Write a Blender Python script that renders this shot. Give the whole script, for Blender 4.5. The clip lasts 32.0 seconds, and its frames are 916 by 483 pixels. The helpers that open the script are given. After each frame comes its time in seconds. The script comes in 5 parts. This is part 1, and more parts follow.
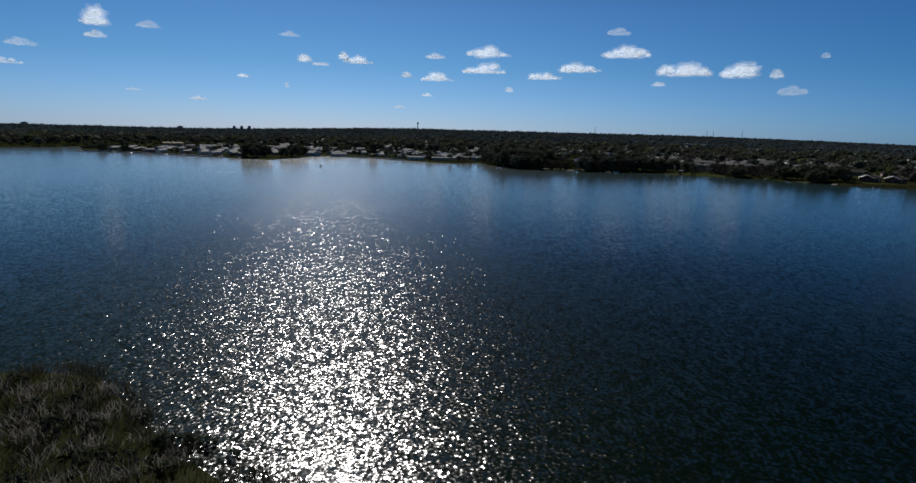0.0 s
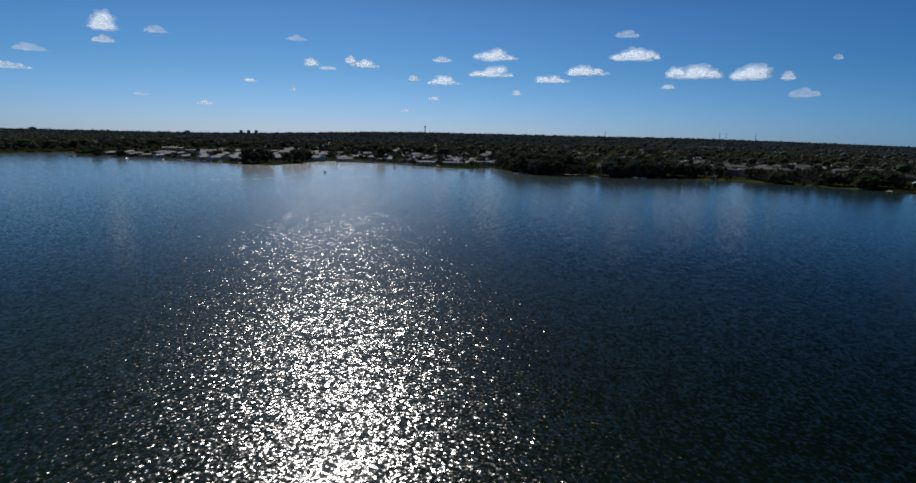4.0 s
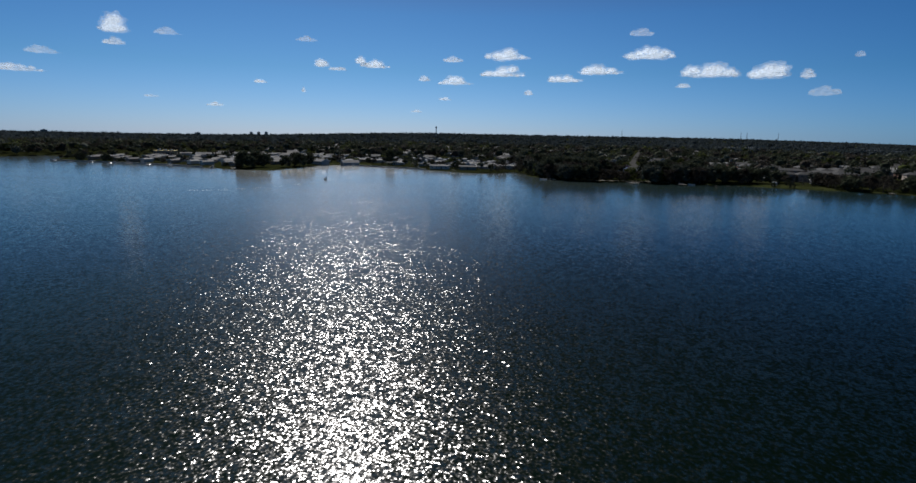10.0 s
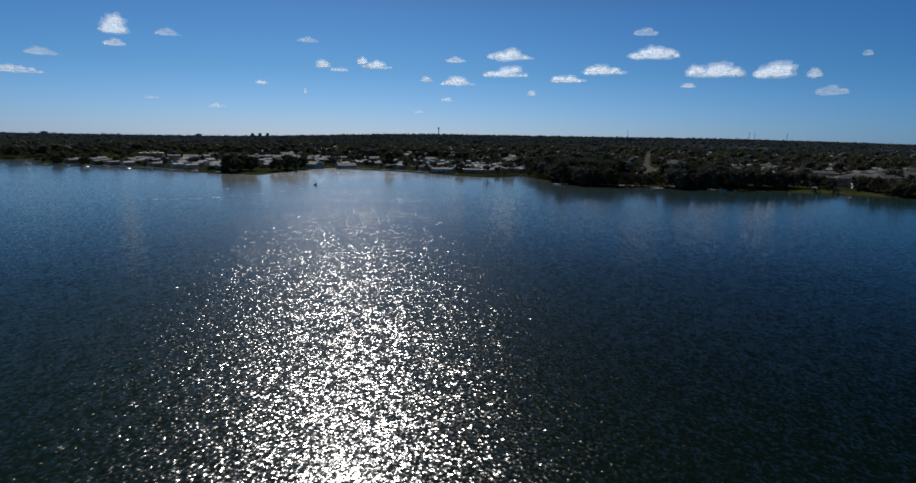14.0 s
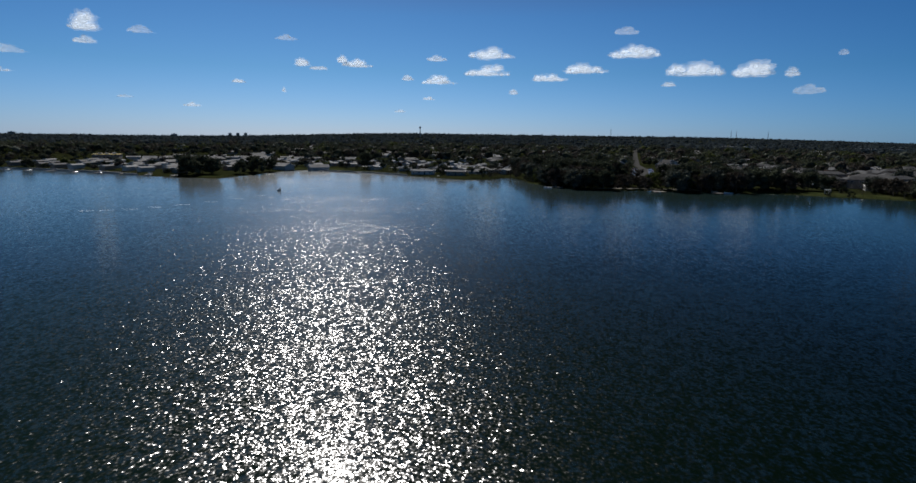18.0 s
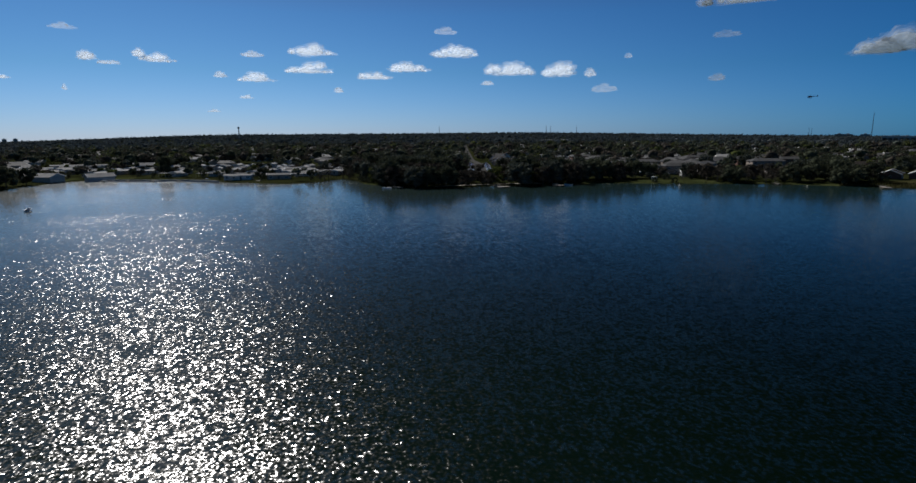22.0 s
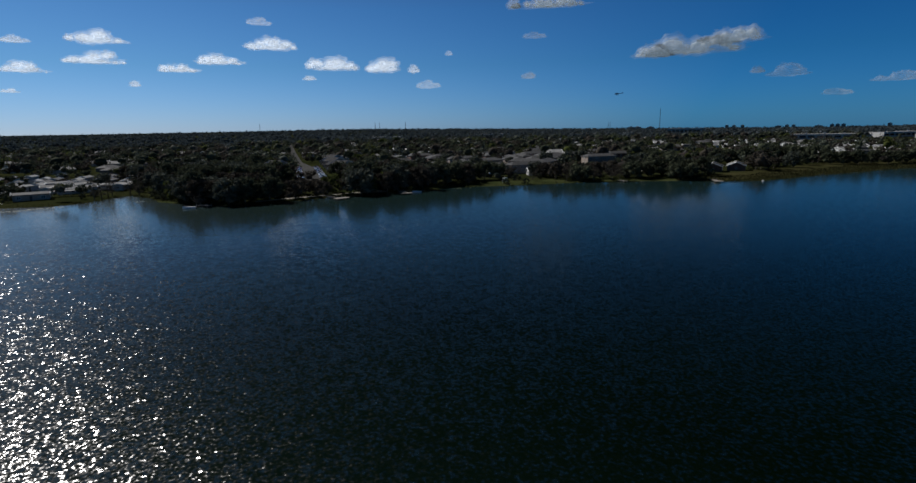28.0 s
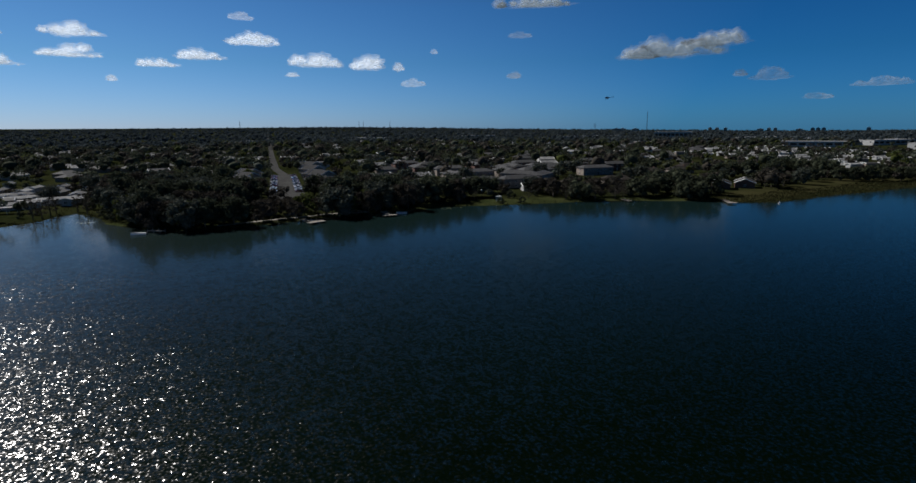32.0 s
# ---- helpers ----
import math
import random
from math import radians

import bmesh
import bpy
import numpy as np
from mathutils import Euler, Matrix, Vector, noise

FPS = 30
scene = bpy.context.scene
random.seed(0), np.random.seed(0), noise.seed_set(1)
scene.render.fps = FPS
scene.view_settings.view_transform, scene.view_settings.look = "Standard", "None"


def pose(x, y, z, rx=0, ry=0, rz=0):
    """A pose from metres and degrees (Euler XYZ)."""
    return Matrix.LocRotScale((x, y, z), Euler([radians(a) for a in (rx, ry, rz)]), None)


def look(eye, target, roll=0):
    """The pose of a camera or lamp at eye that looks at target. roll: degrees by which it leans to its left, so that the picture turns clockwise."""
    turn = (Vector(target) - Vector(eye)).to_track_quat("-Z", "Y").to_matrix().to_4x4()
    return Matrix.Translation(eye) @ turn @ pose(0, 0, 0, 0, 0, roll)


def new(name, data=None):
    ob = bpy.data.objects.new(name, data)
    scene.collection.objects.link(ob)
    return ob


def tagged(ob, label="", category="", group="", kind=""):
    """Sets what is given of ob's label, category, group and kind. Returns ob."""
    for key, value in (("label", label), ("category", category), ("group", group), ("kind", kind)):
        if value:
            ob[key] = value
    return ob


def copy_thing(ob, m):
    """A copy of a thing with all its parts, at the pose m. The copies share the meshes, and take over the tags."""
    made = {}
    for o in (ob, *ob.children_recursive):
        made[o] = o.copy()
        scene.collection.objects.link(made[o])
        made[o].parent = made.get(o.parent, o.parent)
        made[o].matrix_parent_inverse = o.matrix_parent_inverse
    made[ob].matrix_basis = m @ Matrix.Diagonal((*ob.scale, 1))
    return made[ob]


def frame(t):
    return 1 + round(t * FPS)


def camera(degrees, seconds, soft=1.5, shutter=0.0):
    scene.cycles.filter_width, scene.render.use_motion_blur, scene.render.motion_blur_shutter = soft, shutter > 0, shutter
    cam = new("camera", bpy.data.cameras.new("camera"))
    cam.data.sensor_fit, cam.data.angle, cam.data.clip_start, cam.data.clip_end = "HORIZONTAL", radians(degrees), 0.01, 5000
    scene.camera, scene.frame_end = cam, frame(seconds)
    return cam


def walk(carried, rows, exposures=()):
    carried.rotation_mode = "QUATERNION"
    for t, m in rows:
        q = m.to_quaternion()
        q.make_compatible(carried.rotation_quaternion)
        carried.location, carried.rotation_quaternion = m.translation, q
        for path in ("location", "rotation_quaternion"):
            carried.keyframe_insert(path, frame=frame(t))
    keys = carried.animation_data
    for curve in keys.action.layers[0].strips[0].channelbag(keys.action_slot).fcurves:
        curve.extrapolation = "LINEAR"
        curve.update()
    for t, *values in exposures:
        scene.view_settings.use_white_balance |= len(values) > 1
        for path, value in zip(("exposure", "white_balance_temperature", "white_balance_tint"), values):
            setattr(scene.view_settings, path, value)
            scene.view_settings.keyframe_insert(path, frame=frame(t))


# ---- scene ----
cam = camera(80.25, 32.0, soft=1.5)
PATH = [
    (0, (0.00, 0.00, 29.59), (0.00, 98.05, 9.92), 1.55),
    (1, (-2.37, 7.67, 29.43), (-2.73, 105.73, 9.86), 1.48),
    (2, (-3.49, 15.99, 29.33), (-4.18, 114.10, 10.01), 1.43),
    (3, (-4.91, 24.58, 29.31), (-5.87, 122.71, 10.08), 1.39),
    (6, (-9.52, 51.60, 28.32), (-11.37, 149.82, 9.58), 1.26),
    (7, (-10.97, 61.85, 28.56), (-13.22, 160.04, 9.74), 1.19),
    (8, (-12.31, 70.99, 28.86), (-14.86, 169.17, 10.03), 1.17),
    (9, (-12.94, 79.08, 29.07), (-15.82, 177.22, 10.08), 1.15),
    (10, (-13.60, 87.48, 29.16), (-16.73, 185.61, 10.18), 1.13),
    (11, (-14.74, 96.43, 29.05), (-18.12, 194.54, 10.01), 1.06),
    (12, (-14.98, 105.66, 28.95), (-18.62, 203.77, 9.94), 1.05),
    (13, (-15.64, 114.95, 28.87), (-19.52, 213.07, 9.97), 0.99),
    (16, (-16.46, 139.95, 29.12), (-19.02, 238.14, 10.35), 0.87),
    (17, (-16.33, 148.27, 29.10), (-18.60, 246.46, 10.26), 0.80),
    (18, (-17.05, 156.90, 28.87), (-17.51, 255.09, 9.97), 0.84),
    (18.5, (-17.10, 160.94, 28.63), (-14.27, 259.08, 9.62), 0.63),
    (19, (-16.87, 165.00, 28.34), (-7.99, 262.77, 9.30), 0.23),
    (19.5, (-16.62, 169.70, 28.03), (-0.45, 266.52, 8.92), -0.12),
    (20, (-16.33, 174.56, 27.74), (6.07, 270.11, 8.56), -0.45),
    (20.5, (-15.96, 179.07, 27.51), (7.97, 274.27, 8.39), -0.51),
    (21, (-15.47, 183.31, 27.33), (9.15, 278.32, 8.21), -0.44),
    (21.5, (-15.03, 187.68, 27.19), (12.35, 281.94, 8.11), -0.51),
    (22, (-14.34, 191.72, 27.06), (14.35, 285.60, 8.02), -0.51),
    (23, (-13.08, 198.72, 26.93), (16.47, 292.32, 7.78), -0.44),
    (24, (-11.40, 205.54, 26.90), (18.82, 298.89, 7.63), -0.36),
    (25, (-8.63, 212.97, 27.09), (25.68, 304.85, 7.59), -0.52),
    (25.5, (-7.25, 216.93, 27.20), (36.09, 304.86, 7.45), -1.05),
    (26, (-6.29, 220.51, 27.31), (45.48, 303.69, 7.27), -1.44),
    (26.5, (-5.18, 223.69, 27.41), (48.94, 305.33, 7.26), -1.47),
    (28.5, (0.58, 235.85, 29.96), (56.24, 316.42, 9.72), -1.28),
    (29, (2.06, 238.79, 30.78), (57.96, 319.16, 10.38), -1.16),
    (30, (5.84, 244.39, 32.73), (62.20, 324.44, 12.37), -1.03),
    (31, (9.43, 250.96, 34.50), (66.71, 330.29, 13.89), -0.93),
    (32, (13.54, 257.56, 36.02), (71.33, 336.55, 15.52), -0.67),
]
walk(cam, [(t, look(eye, target, roll)) for t, eye, target, roll in PATH])

# ---- light: low sun ahead over the lake, clear sky ----
SUN_AZ, SUN_EL = radians(-14.4), radians(38.0)   # azimuth from +y towards +x
SUN_DIR = Vector((math.sin(SUN_AZ) * math.cos(SUN_EL), math.cos(SUN_AZ) * math.cos(SUN_EL), math.sin(SUN_EL)))
world = bpy.data.worlds.new("sky")
world.use_nodes = True
scene.world = world
_n, _l = world.node_tree.nodes, world.node_tree.links
_sky = _n.new("ShaderNodeTexSky")
_sky.sky_type, _sky.sun_disc = "NISHITA", False
_sky.sun_elevation, _sky.sun_rotation = SUN_EL, SUN_AZ
_sky.altitude, _sky.air_density, _sky.dust_density, _sky.ozone_density = 0, 1.0, 0.2, 1.0
_n["Background"].inputs["Strength"].default_value = 0.055
_dir, _xyz, _rise = _n.new("ShaderNodeTexCoord"), _n.new("ShaderNodeSeparateXYZ"), _n.new("ShaderNodeMapRange")
_l.new(_dir.outputs["Generated"], _xyz.inputs[0])
_l.new(_xyz.outputs["Z"], _rise.inputs["Value"])
_rise.inputs["From Max"].default_value = 0.55
_hue, _tint = _n.new("ShaderNodeMix"), _n.new("ShaderNodeMix")
_hue.data_type, _tint.data_type, _tint.blend_type = "RGBA", "RGBA", "MULTIPLY"
_near, _glow, _low = _n.new("ShaderNodeVectorMath"), _n.new("ShaderNodeMapRange"), _n.new("ShaderNodeMix")
_near.operation, _low.data_type = "DOT_PRODUCT", "RGBA"
_near.inputs[1].default_value = SUN_DIR
_glow.inputs["From Min"].default_value, _glow.inputs["From Max"].default_value = 0.25, 0.9
_l.new(_dir.outputs["Generated"], _near.inputs[0])
_l.new(_near.outputs["Value"], _glow.inputs["Value"])
_low.inputs["A"].default_value, _low.inputs["B"].default_value = (0.085, 0.46, 1.08, 1), (0.44, 0.785, 1.29, 1)   # deep blue away from the sun, hazy towards it
_l.new(_glow.outputs[0], _low.inputs["Factor"])
_l.new(_low.outputs["Result"], _hue.inputs["A"])
_hue.inputs["B"].default_value = (0.01, 0.30, 0.60, 1)
_l.new(_rise.outputs[0], _hue.inputs["Factor"])
_tint.inputs["Factor"].default_value = 1.0
_l.new(_sky.outputs[0], _tint.inputs["A"])
_l.new(_hue.outputs["Result"], _tint.inputs["B"])
# pale haze low over the horizon
_thin, _veil, _haze = _n.new("ShaderNodeMapRange"), _n.new("ShaderNodeMix"), _n.new("ShaderNodeMix")
_thin.inputs["From Max"].default_value = 0.11
_veil.data_type, _haze.data_type, _haze.blend_type = "RGBA", "RGBA", "MULTIPLY"
_veil.inputs["A"].default_value, _veil.inputs["B"].default_value = (1.40, 1.10, 1.30, 1), (1, 1, 1, 1)
_l.new(_xyz.outputs["Z"], _thin.inputs["Value"])
_l.new(_thin.outputs[0], _veil.inputs["Factor"])
# deep blue overhead
_top, _dim, _deep = _n.new("ShaderNodeMapRange"), _n.new("ShaderNodeMix"), _n.new("ShaderNodeMix")
_top.inputs["From Min"].default_value, _top.inputs["From Max"].default_value = 0.2, 0.55
_dim.data_type, _deep.data_type, _deep.blend_type = "RGBA", "RGBA", "MULTIPLY"
_dim.inputs["A"].default_value, _dim.inputs["B"].default_value = (1, 1, 1, 1), (2.0, 0.135, 0.055, 1)
_deep.inputs["Factor"].default_value = 1.0
_l.new(_xyz.outputs["Z"], _top.inputs["Value"])
_l.new(_top.outputs[0], _dim.inputs["Factor"])
_l.new(_tint.outputs["Result"], _deep.inputs["A"])
_l.new(_dim.outputs["Result"], _deep.inputs["B"])
_haze.inputs["Factor"].default_value = 1.0
_l.new(_deep.outputs["Result"], _haze.inputs["A"])
_l.new(_veil.outputs["Result"], _haze.inputs["B"])
_l.new(_haze.outputs["Result"], _n["Background"].inputs["Color"])
_sun = bpy.data.lights.new("sun", "SUN")
_sun.energy, _sun.angle, _sun.color = 4.2, radians(0.53), (1.0, 0.975, 0.965)
sun = new("sun", _sun)
sun.matrix_world = look(tuple(SUN_DIR * 900), (0, 0, 0))
scene.view_settings.exposure = 0.0

# ---- mesh and material helpers ----
rng = np.random.default_rng(7)


def raw_mesh(name, verts, quads=None, tris=None):
    """A mesh from numpy arrays of vertices and of quads and / or triangles."""
    me = bpy.data.meshes.new(name)
    verts = np.asarray(verts, np.float32)
    loops, starts, total = [], [], 0
    for faces, n in ((quads, 4), (tris, 3)):
        if faces is not None and len(faces):
            faces = np.asarray(faces, np.int32)
            loops.append(faces.ravel())
            starts.append(total + n * np.arange(len(faces), dtype=np.int32))
            total += n * len(faces)
    loops, starts = np.concatenate(loops), np.concatenate(starts)
    me.vertices.add(len(verts))
    me.vertices.foreach_set("co", verts.ravel())
    me.loops.add(len(loops))
    me.loops.foreach_set("vertex_index", loops)
    me.polygons.add(len(starts))
    me.polygons.foreach_set("loop_start", starts)
    me.update(calc_edges=True)
    return me


def thing(name, me, material, parent=None, label="", category="", group="", kind=""):
    me.materials.append(material)
    ob = new(name, me)
    ob.parent = parent
    return tagged(ob, label, category, group, kind)


def part(name, bm, material, parent, label=""):
    """Links a bmesh as one mesh object under a thing."""
    me = bpy.data.meshes.new(name)
    bm.to_mesh(me)
    bm.free()
    return thing(name, me, material, parent, label)


def base(name, x, y, z, rz=0.0, label="", category="", group=""):
    """An Empty that carries the parts of a thing."""
    ob = new(name)
    ob.matrix_world = pose(x, y, z, 0, 0, rz)
    return tagged(ob, label, category, group)


def node_mat(name):
    m = bpy.data.materials.new(name)
    m.use_nodes = True
    return m, m.node_tree.nodes, m.node_tree.links


def surface(name, dark, light, rough=0.8, scale=1.0, fine=8.0, bump=0.2, metal=0.0, vary=0.0, translucent=0.0, spec=0.3):
    """A surface whose colour wanders between two tones at two scales; vary: change of value from piece to piece."""
    m, n, l = node_mat(name)
    b = n["Principled BSDF"]
    b.inputs["Roughness"].default_value, b.inputs["Metallic"].default_value = rough, metal
    b.inputs["Specular IOR Level"].default_value = spec
    co = n.new("ShaderNodeTexCoord")
    big, small = n.new("ShaderNodeTexNoise"), n.new("ShaderNodeTexNoise")
    big.inputs["Scale"].default_value, big.inputs["Detail"].default_value = scale, 4
    small.inputs["Scale"].default_value, small.inputs["Detail"].default_value = scale * fine, 3
    l.new(co.outputs["Object"], big.inputs["Vector"])
    l.new(co.outputs["Object"], small.inputs["Vector"])
    add = n.new("ShaderNodeMath")
    add.operation = "ADD"
    l.new(big.outputs["Fac"], add.inputs[0])
    l.new(small.outputs["Fac"], add.inputs[1])
    ramp = n.new("ShaderNodeMapRange")
    ramp.inputs["From Min"].default_value, ramp.inputs["From Max"].default_value = 0.7, 1.3
    l.new(add.outputs[0], ramp.inputs["Value"])
    mix = n.new("ShaderNodeMix")
    mix.data_type = "RGBA"
    mix.inputs["A"].default_value, mix.inputs["B"].default_value = (*dark, 1), (*light, 1)
    l.new(ramp.outputs[0], mix.inputs["Factor"])
    colour = mix.outputs["Result"]
    if vary:
        info, hsv = n.new("ShaderNodeObjectInfo"), n.new("ShaderNodeHueSaturation")
        geo, two = n.new("ShaderNodeNewGeometry"), n.new("ShaderNodeMath")
        two.operation = "ADD"
        l.new(info.outputs["Random"], two.inputs[0])
        l.new(geo.outputs["Random Per Island"], two.inputs[1])
        spread = n.new("ShaderNodeMapRange")
        spread.inputs["From Max"].default_value = 2.0
        spread.inputs["To Min"].default_value, spread.inputs["To Max"].default_value = 1 - vary, 1 + vary
        l.new(two.outputs[0], spread.inputs["Value"])
        l.new(spread.outputs[0], hsv.inputs["Value"])
        l.new(colour, hsv.inputs["Color"])
        colour = hsv.outputs["Color"]
    l.new(colour, b.inputs["Base Color"])
    if bump:
        bp = n.new("ShaderNodeBump")
        bp.inputs["Strength"].default_value, bp.inputs["Distance"].default_value = bump, 0.1
        l.new(small.outputs["Fac"], bp.inputs["Height"])
        l.new(bp.outputs[0], b.inputs["Normal"])
    if translucent:
        tr, both = n.new("ShaderNodeBsdfTranslucent"), n.new("ShaderNodeMixShader")
        both.inputs[0].default_value = translucent
        l.new(colour, tr.inputs["Color"])
        l.new(b.outputs[0], both.inputs[1])
        l.new(tr.outputs[0], both.inputs[2])
        l.new(both.outputs[0], n["Material Output"].inputs["Surface"])
    return m


def water_mat():
    """Dark lake water whose wavelets tilt its face by some degrees."""
    m, n, l = node_mat("lake_water")
    co = n.new("ShaderNodeTexCoord")
    xyz = n.new("ShaderNodeSeparateXYZ")
    l.new(co.outputs["Object"], xyz.inputs[0])

    def calc(op, a, b=None, c=None):
        node = n.new("ShaderNodeMath")
        node.operation = op
        for k, v in enumerate((a, b, c)):
            if v is None:
                continue
            if isinstance(v, (int, float)):
                node.inputs[k].default_value = v
            else:
                l.new(v, node.inputs[k])
        return node.outputs[0]

    def ramp(v, lo, hi, to_lo=0.0, to_hi=1.0):
        node = n.new("ShaderNodeMapRange")
        node.inputs["From Min"].default_value, node.inputs["From Max"].default_value = lo, hi
        node.inputs["To Min"].default_value, node.inputs["To Max"].default_value = to_lo, to_hi
        l.new(v, node.inputs["Value"])
        return node.outputs[0]

    def waves(scale, detail, along=1.0, turn=0.25):
        mp, tex = n.new("ShaderNodeMapping"), n.new("ShaderNodeTexNoise")
        mp.inputs["Rotation"].default_value, mp.inputs["Scale"].default_value = (0, 0, turn), (1.0, along, 1.0)
        tex.inputs["Scale"].default_value, tex.inputs["Detail"].default_value = scale, detail
        l.new(co.outputs["Object"], mp.inputs["Vector"])
        l.new(mp.outputs[0], tex.inputs["Vector"])
        return tex

    # slopes of the wavelets, of the chop between them and of the longer waves, which grow out on the open lake
    far = ramp(xyz.outputs["Y"], 300, 450)
    open_lake = ramp(xyz.outputs["Y"], 300, 420, 1.0, 2.0)
    total = None
    for scale, detail, slope, along in WAVES:
        off, by = n.new("ShaderNodeVectorMath"), n.new("ShaderNodeVectorMath")
        off.operation, by.operation = "SUBTRACT", "MULTIPLY"
        off.inputs[1].default_value, by.inputs[1].default_value = (0.5, 0.5, 0.5), (slope, slope, 0)
        l.new(waves(scale, detail, along).outputs["Color"], off.inputs[0])
        l.new(off.outputs[0], by.inputs[0])
        tilt = by.outputs[0]
        if scale < 1.5:
            grow = n.new("ShaderNodeVectorMath")
            grow.operation = "SCALE"
            l.new(tilt, grow.inputs[0])
            l.new(open_lake, grow.inputs["Scale"])
            tilt = grow.outputs[0]
        if total is None:
            total = tilt
            continue
        add = n.new("ShaderNodeVectorMath")
        l.new(total, add.inputs[0])
        l.new(tilt, add.inputs[1])
        total = add.outputs[0]
    # calmer and rougher patches of wind, drawn out into streaks before the far shore
    wind = waves(0.012, 3)
    gust = ramp(wind.outputs["Fac"], 0.3, 0.7, 0.8, 1.12)
    streak = ramp(waves(0.008, 3, 7.0, 0.12).outputs["Fac"], 0.42, 0.58, 0.65, 1.12)
    gust = calc("MULTIPLY", gust, calc("ADD", calc("SUBTRACT", 1.0, far), calc("MULTIPLY", far, streak)))
    # the shore shelters the far side of the lake
    lee = ramp(calc("MULTIPLY_ADD", xyz.outputs["X"], 0.36, xyz.outputs["Y"]), 385, 470)
    still = calc("MULTIPLY", lee, ramp(xyz.outputs["X"], -70, 5))
    calm = calc("MULTIPLY", gust, ramp(still, 0, 1, 1.0, 0.24))
    def tilted(by):
        sc, up, norm = n.new("ShaderNodeVectorMath"), n.new("ShaderNodeVectorMath"), n.new("ShaderNodeVectorMath")
        sc.operation, norm.operation, up.inputs[1].default_value = "SCALE", "NORMALIZE", (0, 0, 1)
        l.new(total, sc.inputs[0])
        l.new(by, sc.inputs["Scale"])
        l.new(sc.outputs[0], up.inputs[0])
        l.new(up.outputs[0], norm.inputs[0])
        return norm.outputs[0]

    tint = n.new("ShaderNodeMix")
    tint.data_type = "RGBA"
    tint.inputs["A"].default_value, tint.inputs["B"].default_value = (0.0005, 0.0024, 0.0007, 1), (0.0009, 0.0034, 0.0010, 1)
    l.new(wind.outputs["Fac"], tint.inputs["Factor"])
    west_glare = n.new("ShaderNodeMix")   # brighter water towards the sun's side, painted in as paler colour to the west
    west_glare.data_type = "RGBA"
    west_glare.inputs["B"].default_value = (0.0045, 0.0135, 0.0115, 1)
    l.new(tint.outputs["Result"], west_glare.inputs["A"])
    l.new(calc("MULTIPLY", ramp(xyz.outputs["X"], 45, -85), ramp(wind.outputs["Fac"], 0.25, 0.55, 0.7, 1.0)), west_glare.inputs["Factor"])
    def gloss(colour, normal, rough):
        shine, tone = n.new("ShaderNodeBsdfGlossy"), n.new("ShaderNodeCombineColor")
        for k, hue in enumerate((1.0, 0.985, 0.965)):
            l.new(calc("MULTIPLY", colour, hue), tone.inputs[k])
        l.new(tone.outputs[0], shine.inputs["Color"])
        l.new(normal, shine.inputs["Normal"])
        if isinstance(rough, float):
            shine.inputs["Roughness"].default_value = rough
        else:
            l.new(rough, shine.inputs["Roughness"])
        return shine.outputs[0]

    def mirror(normal):
        edge = n.new("ShaderNodeFresnel")
        edge.inputs["IOR"].default_value = 1.33
        l.new(normal, edge.inputs["Normal"])
        return edge.outputs[0]

    def plus(a, b):
        both = n.new("ShaderNodeAddShader")
        l.new(a, both.inputs[0])
        l.new(b, both.inputs[1])
        return both.outputs[0]

    # murky depth; ripples too fine to see one by one; and the facets of the wavelets, which flash where they face the sun
    depth = n["Principled BSDF"]
    depth.inputs["Specular IOR Level"].default_value, depth.inputs["Roughness"].default_value = 0.0, 1.0
    by_shore = n.new("ShaderNodeMix")   # green murk plus the hazy sky's reflection, painted in towards the far shore
    by_shore.data_type = "RGBA"
    by_shore.inputs["B"].default_value = (0.0042, 0.0120, 0.0112, 1)
    l.new(west_glare.outputs["Result"], by_shore.inputs["A"])
    l.new(ramp(calc("MULTIPLY_ADD", xyz.outputs["X"], 0.36, xyz.outputs["Y"]), 320, 450), by_shore.inputs["Factor"])
    l.new(by_shore.outputs["Result"], depth.inputs["Base Color"])
    level, face = tilted(calc("MULTIPLY", calm, 0.15)), tilted(calm)
    sheen = gloss(calc("MULTIPLY", calc("POWER", mirror(level), 1.8), 1.2), level, 0.11)
    flash = gloss(calc("MULTIPLY_ADD", mirror(face), 0.05, 0.040), face, 0.19)
    l.new(plus(plus(depth.outputs[0], sheen), flash), n["Material Output"].inputs["Surface"])
    return m


# waves to the metre, finer octaves, slope, stretch
WAVES = ((2.5, 0.5, 0.80, 0.85), (5.2, 0, 0.28, 0.9), (1.0, 0.5, 0.30, 0.6), (0.2, 1, 0.07, 1.8))
WATER = water_mat()
GROUND = surface("rough_ground", (0.012, 0.017, 0.006), (0.034, 0.036, 0.015), 0.95, 0.03, 14, 0.3, spec=0.0)
LEAF = surface("foliage", (0.030, 0.038, 0.024), (0.080, 0.090, 0.058), 0.9, 0.04, 4, 0, vary=0.25, translucent=0.22, spec=0.02)
# paler, bluer leaf colour that imitates haze over the distant woods
HAZED_LEAF = surface("hazed_foliage", (0.036, 0.049, 0.054), (0.080, 0.096, 0.100), 0.9, 0.006, 4, 0, vary=0.22, translucent=0.3, spec=0.0)
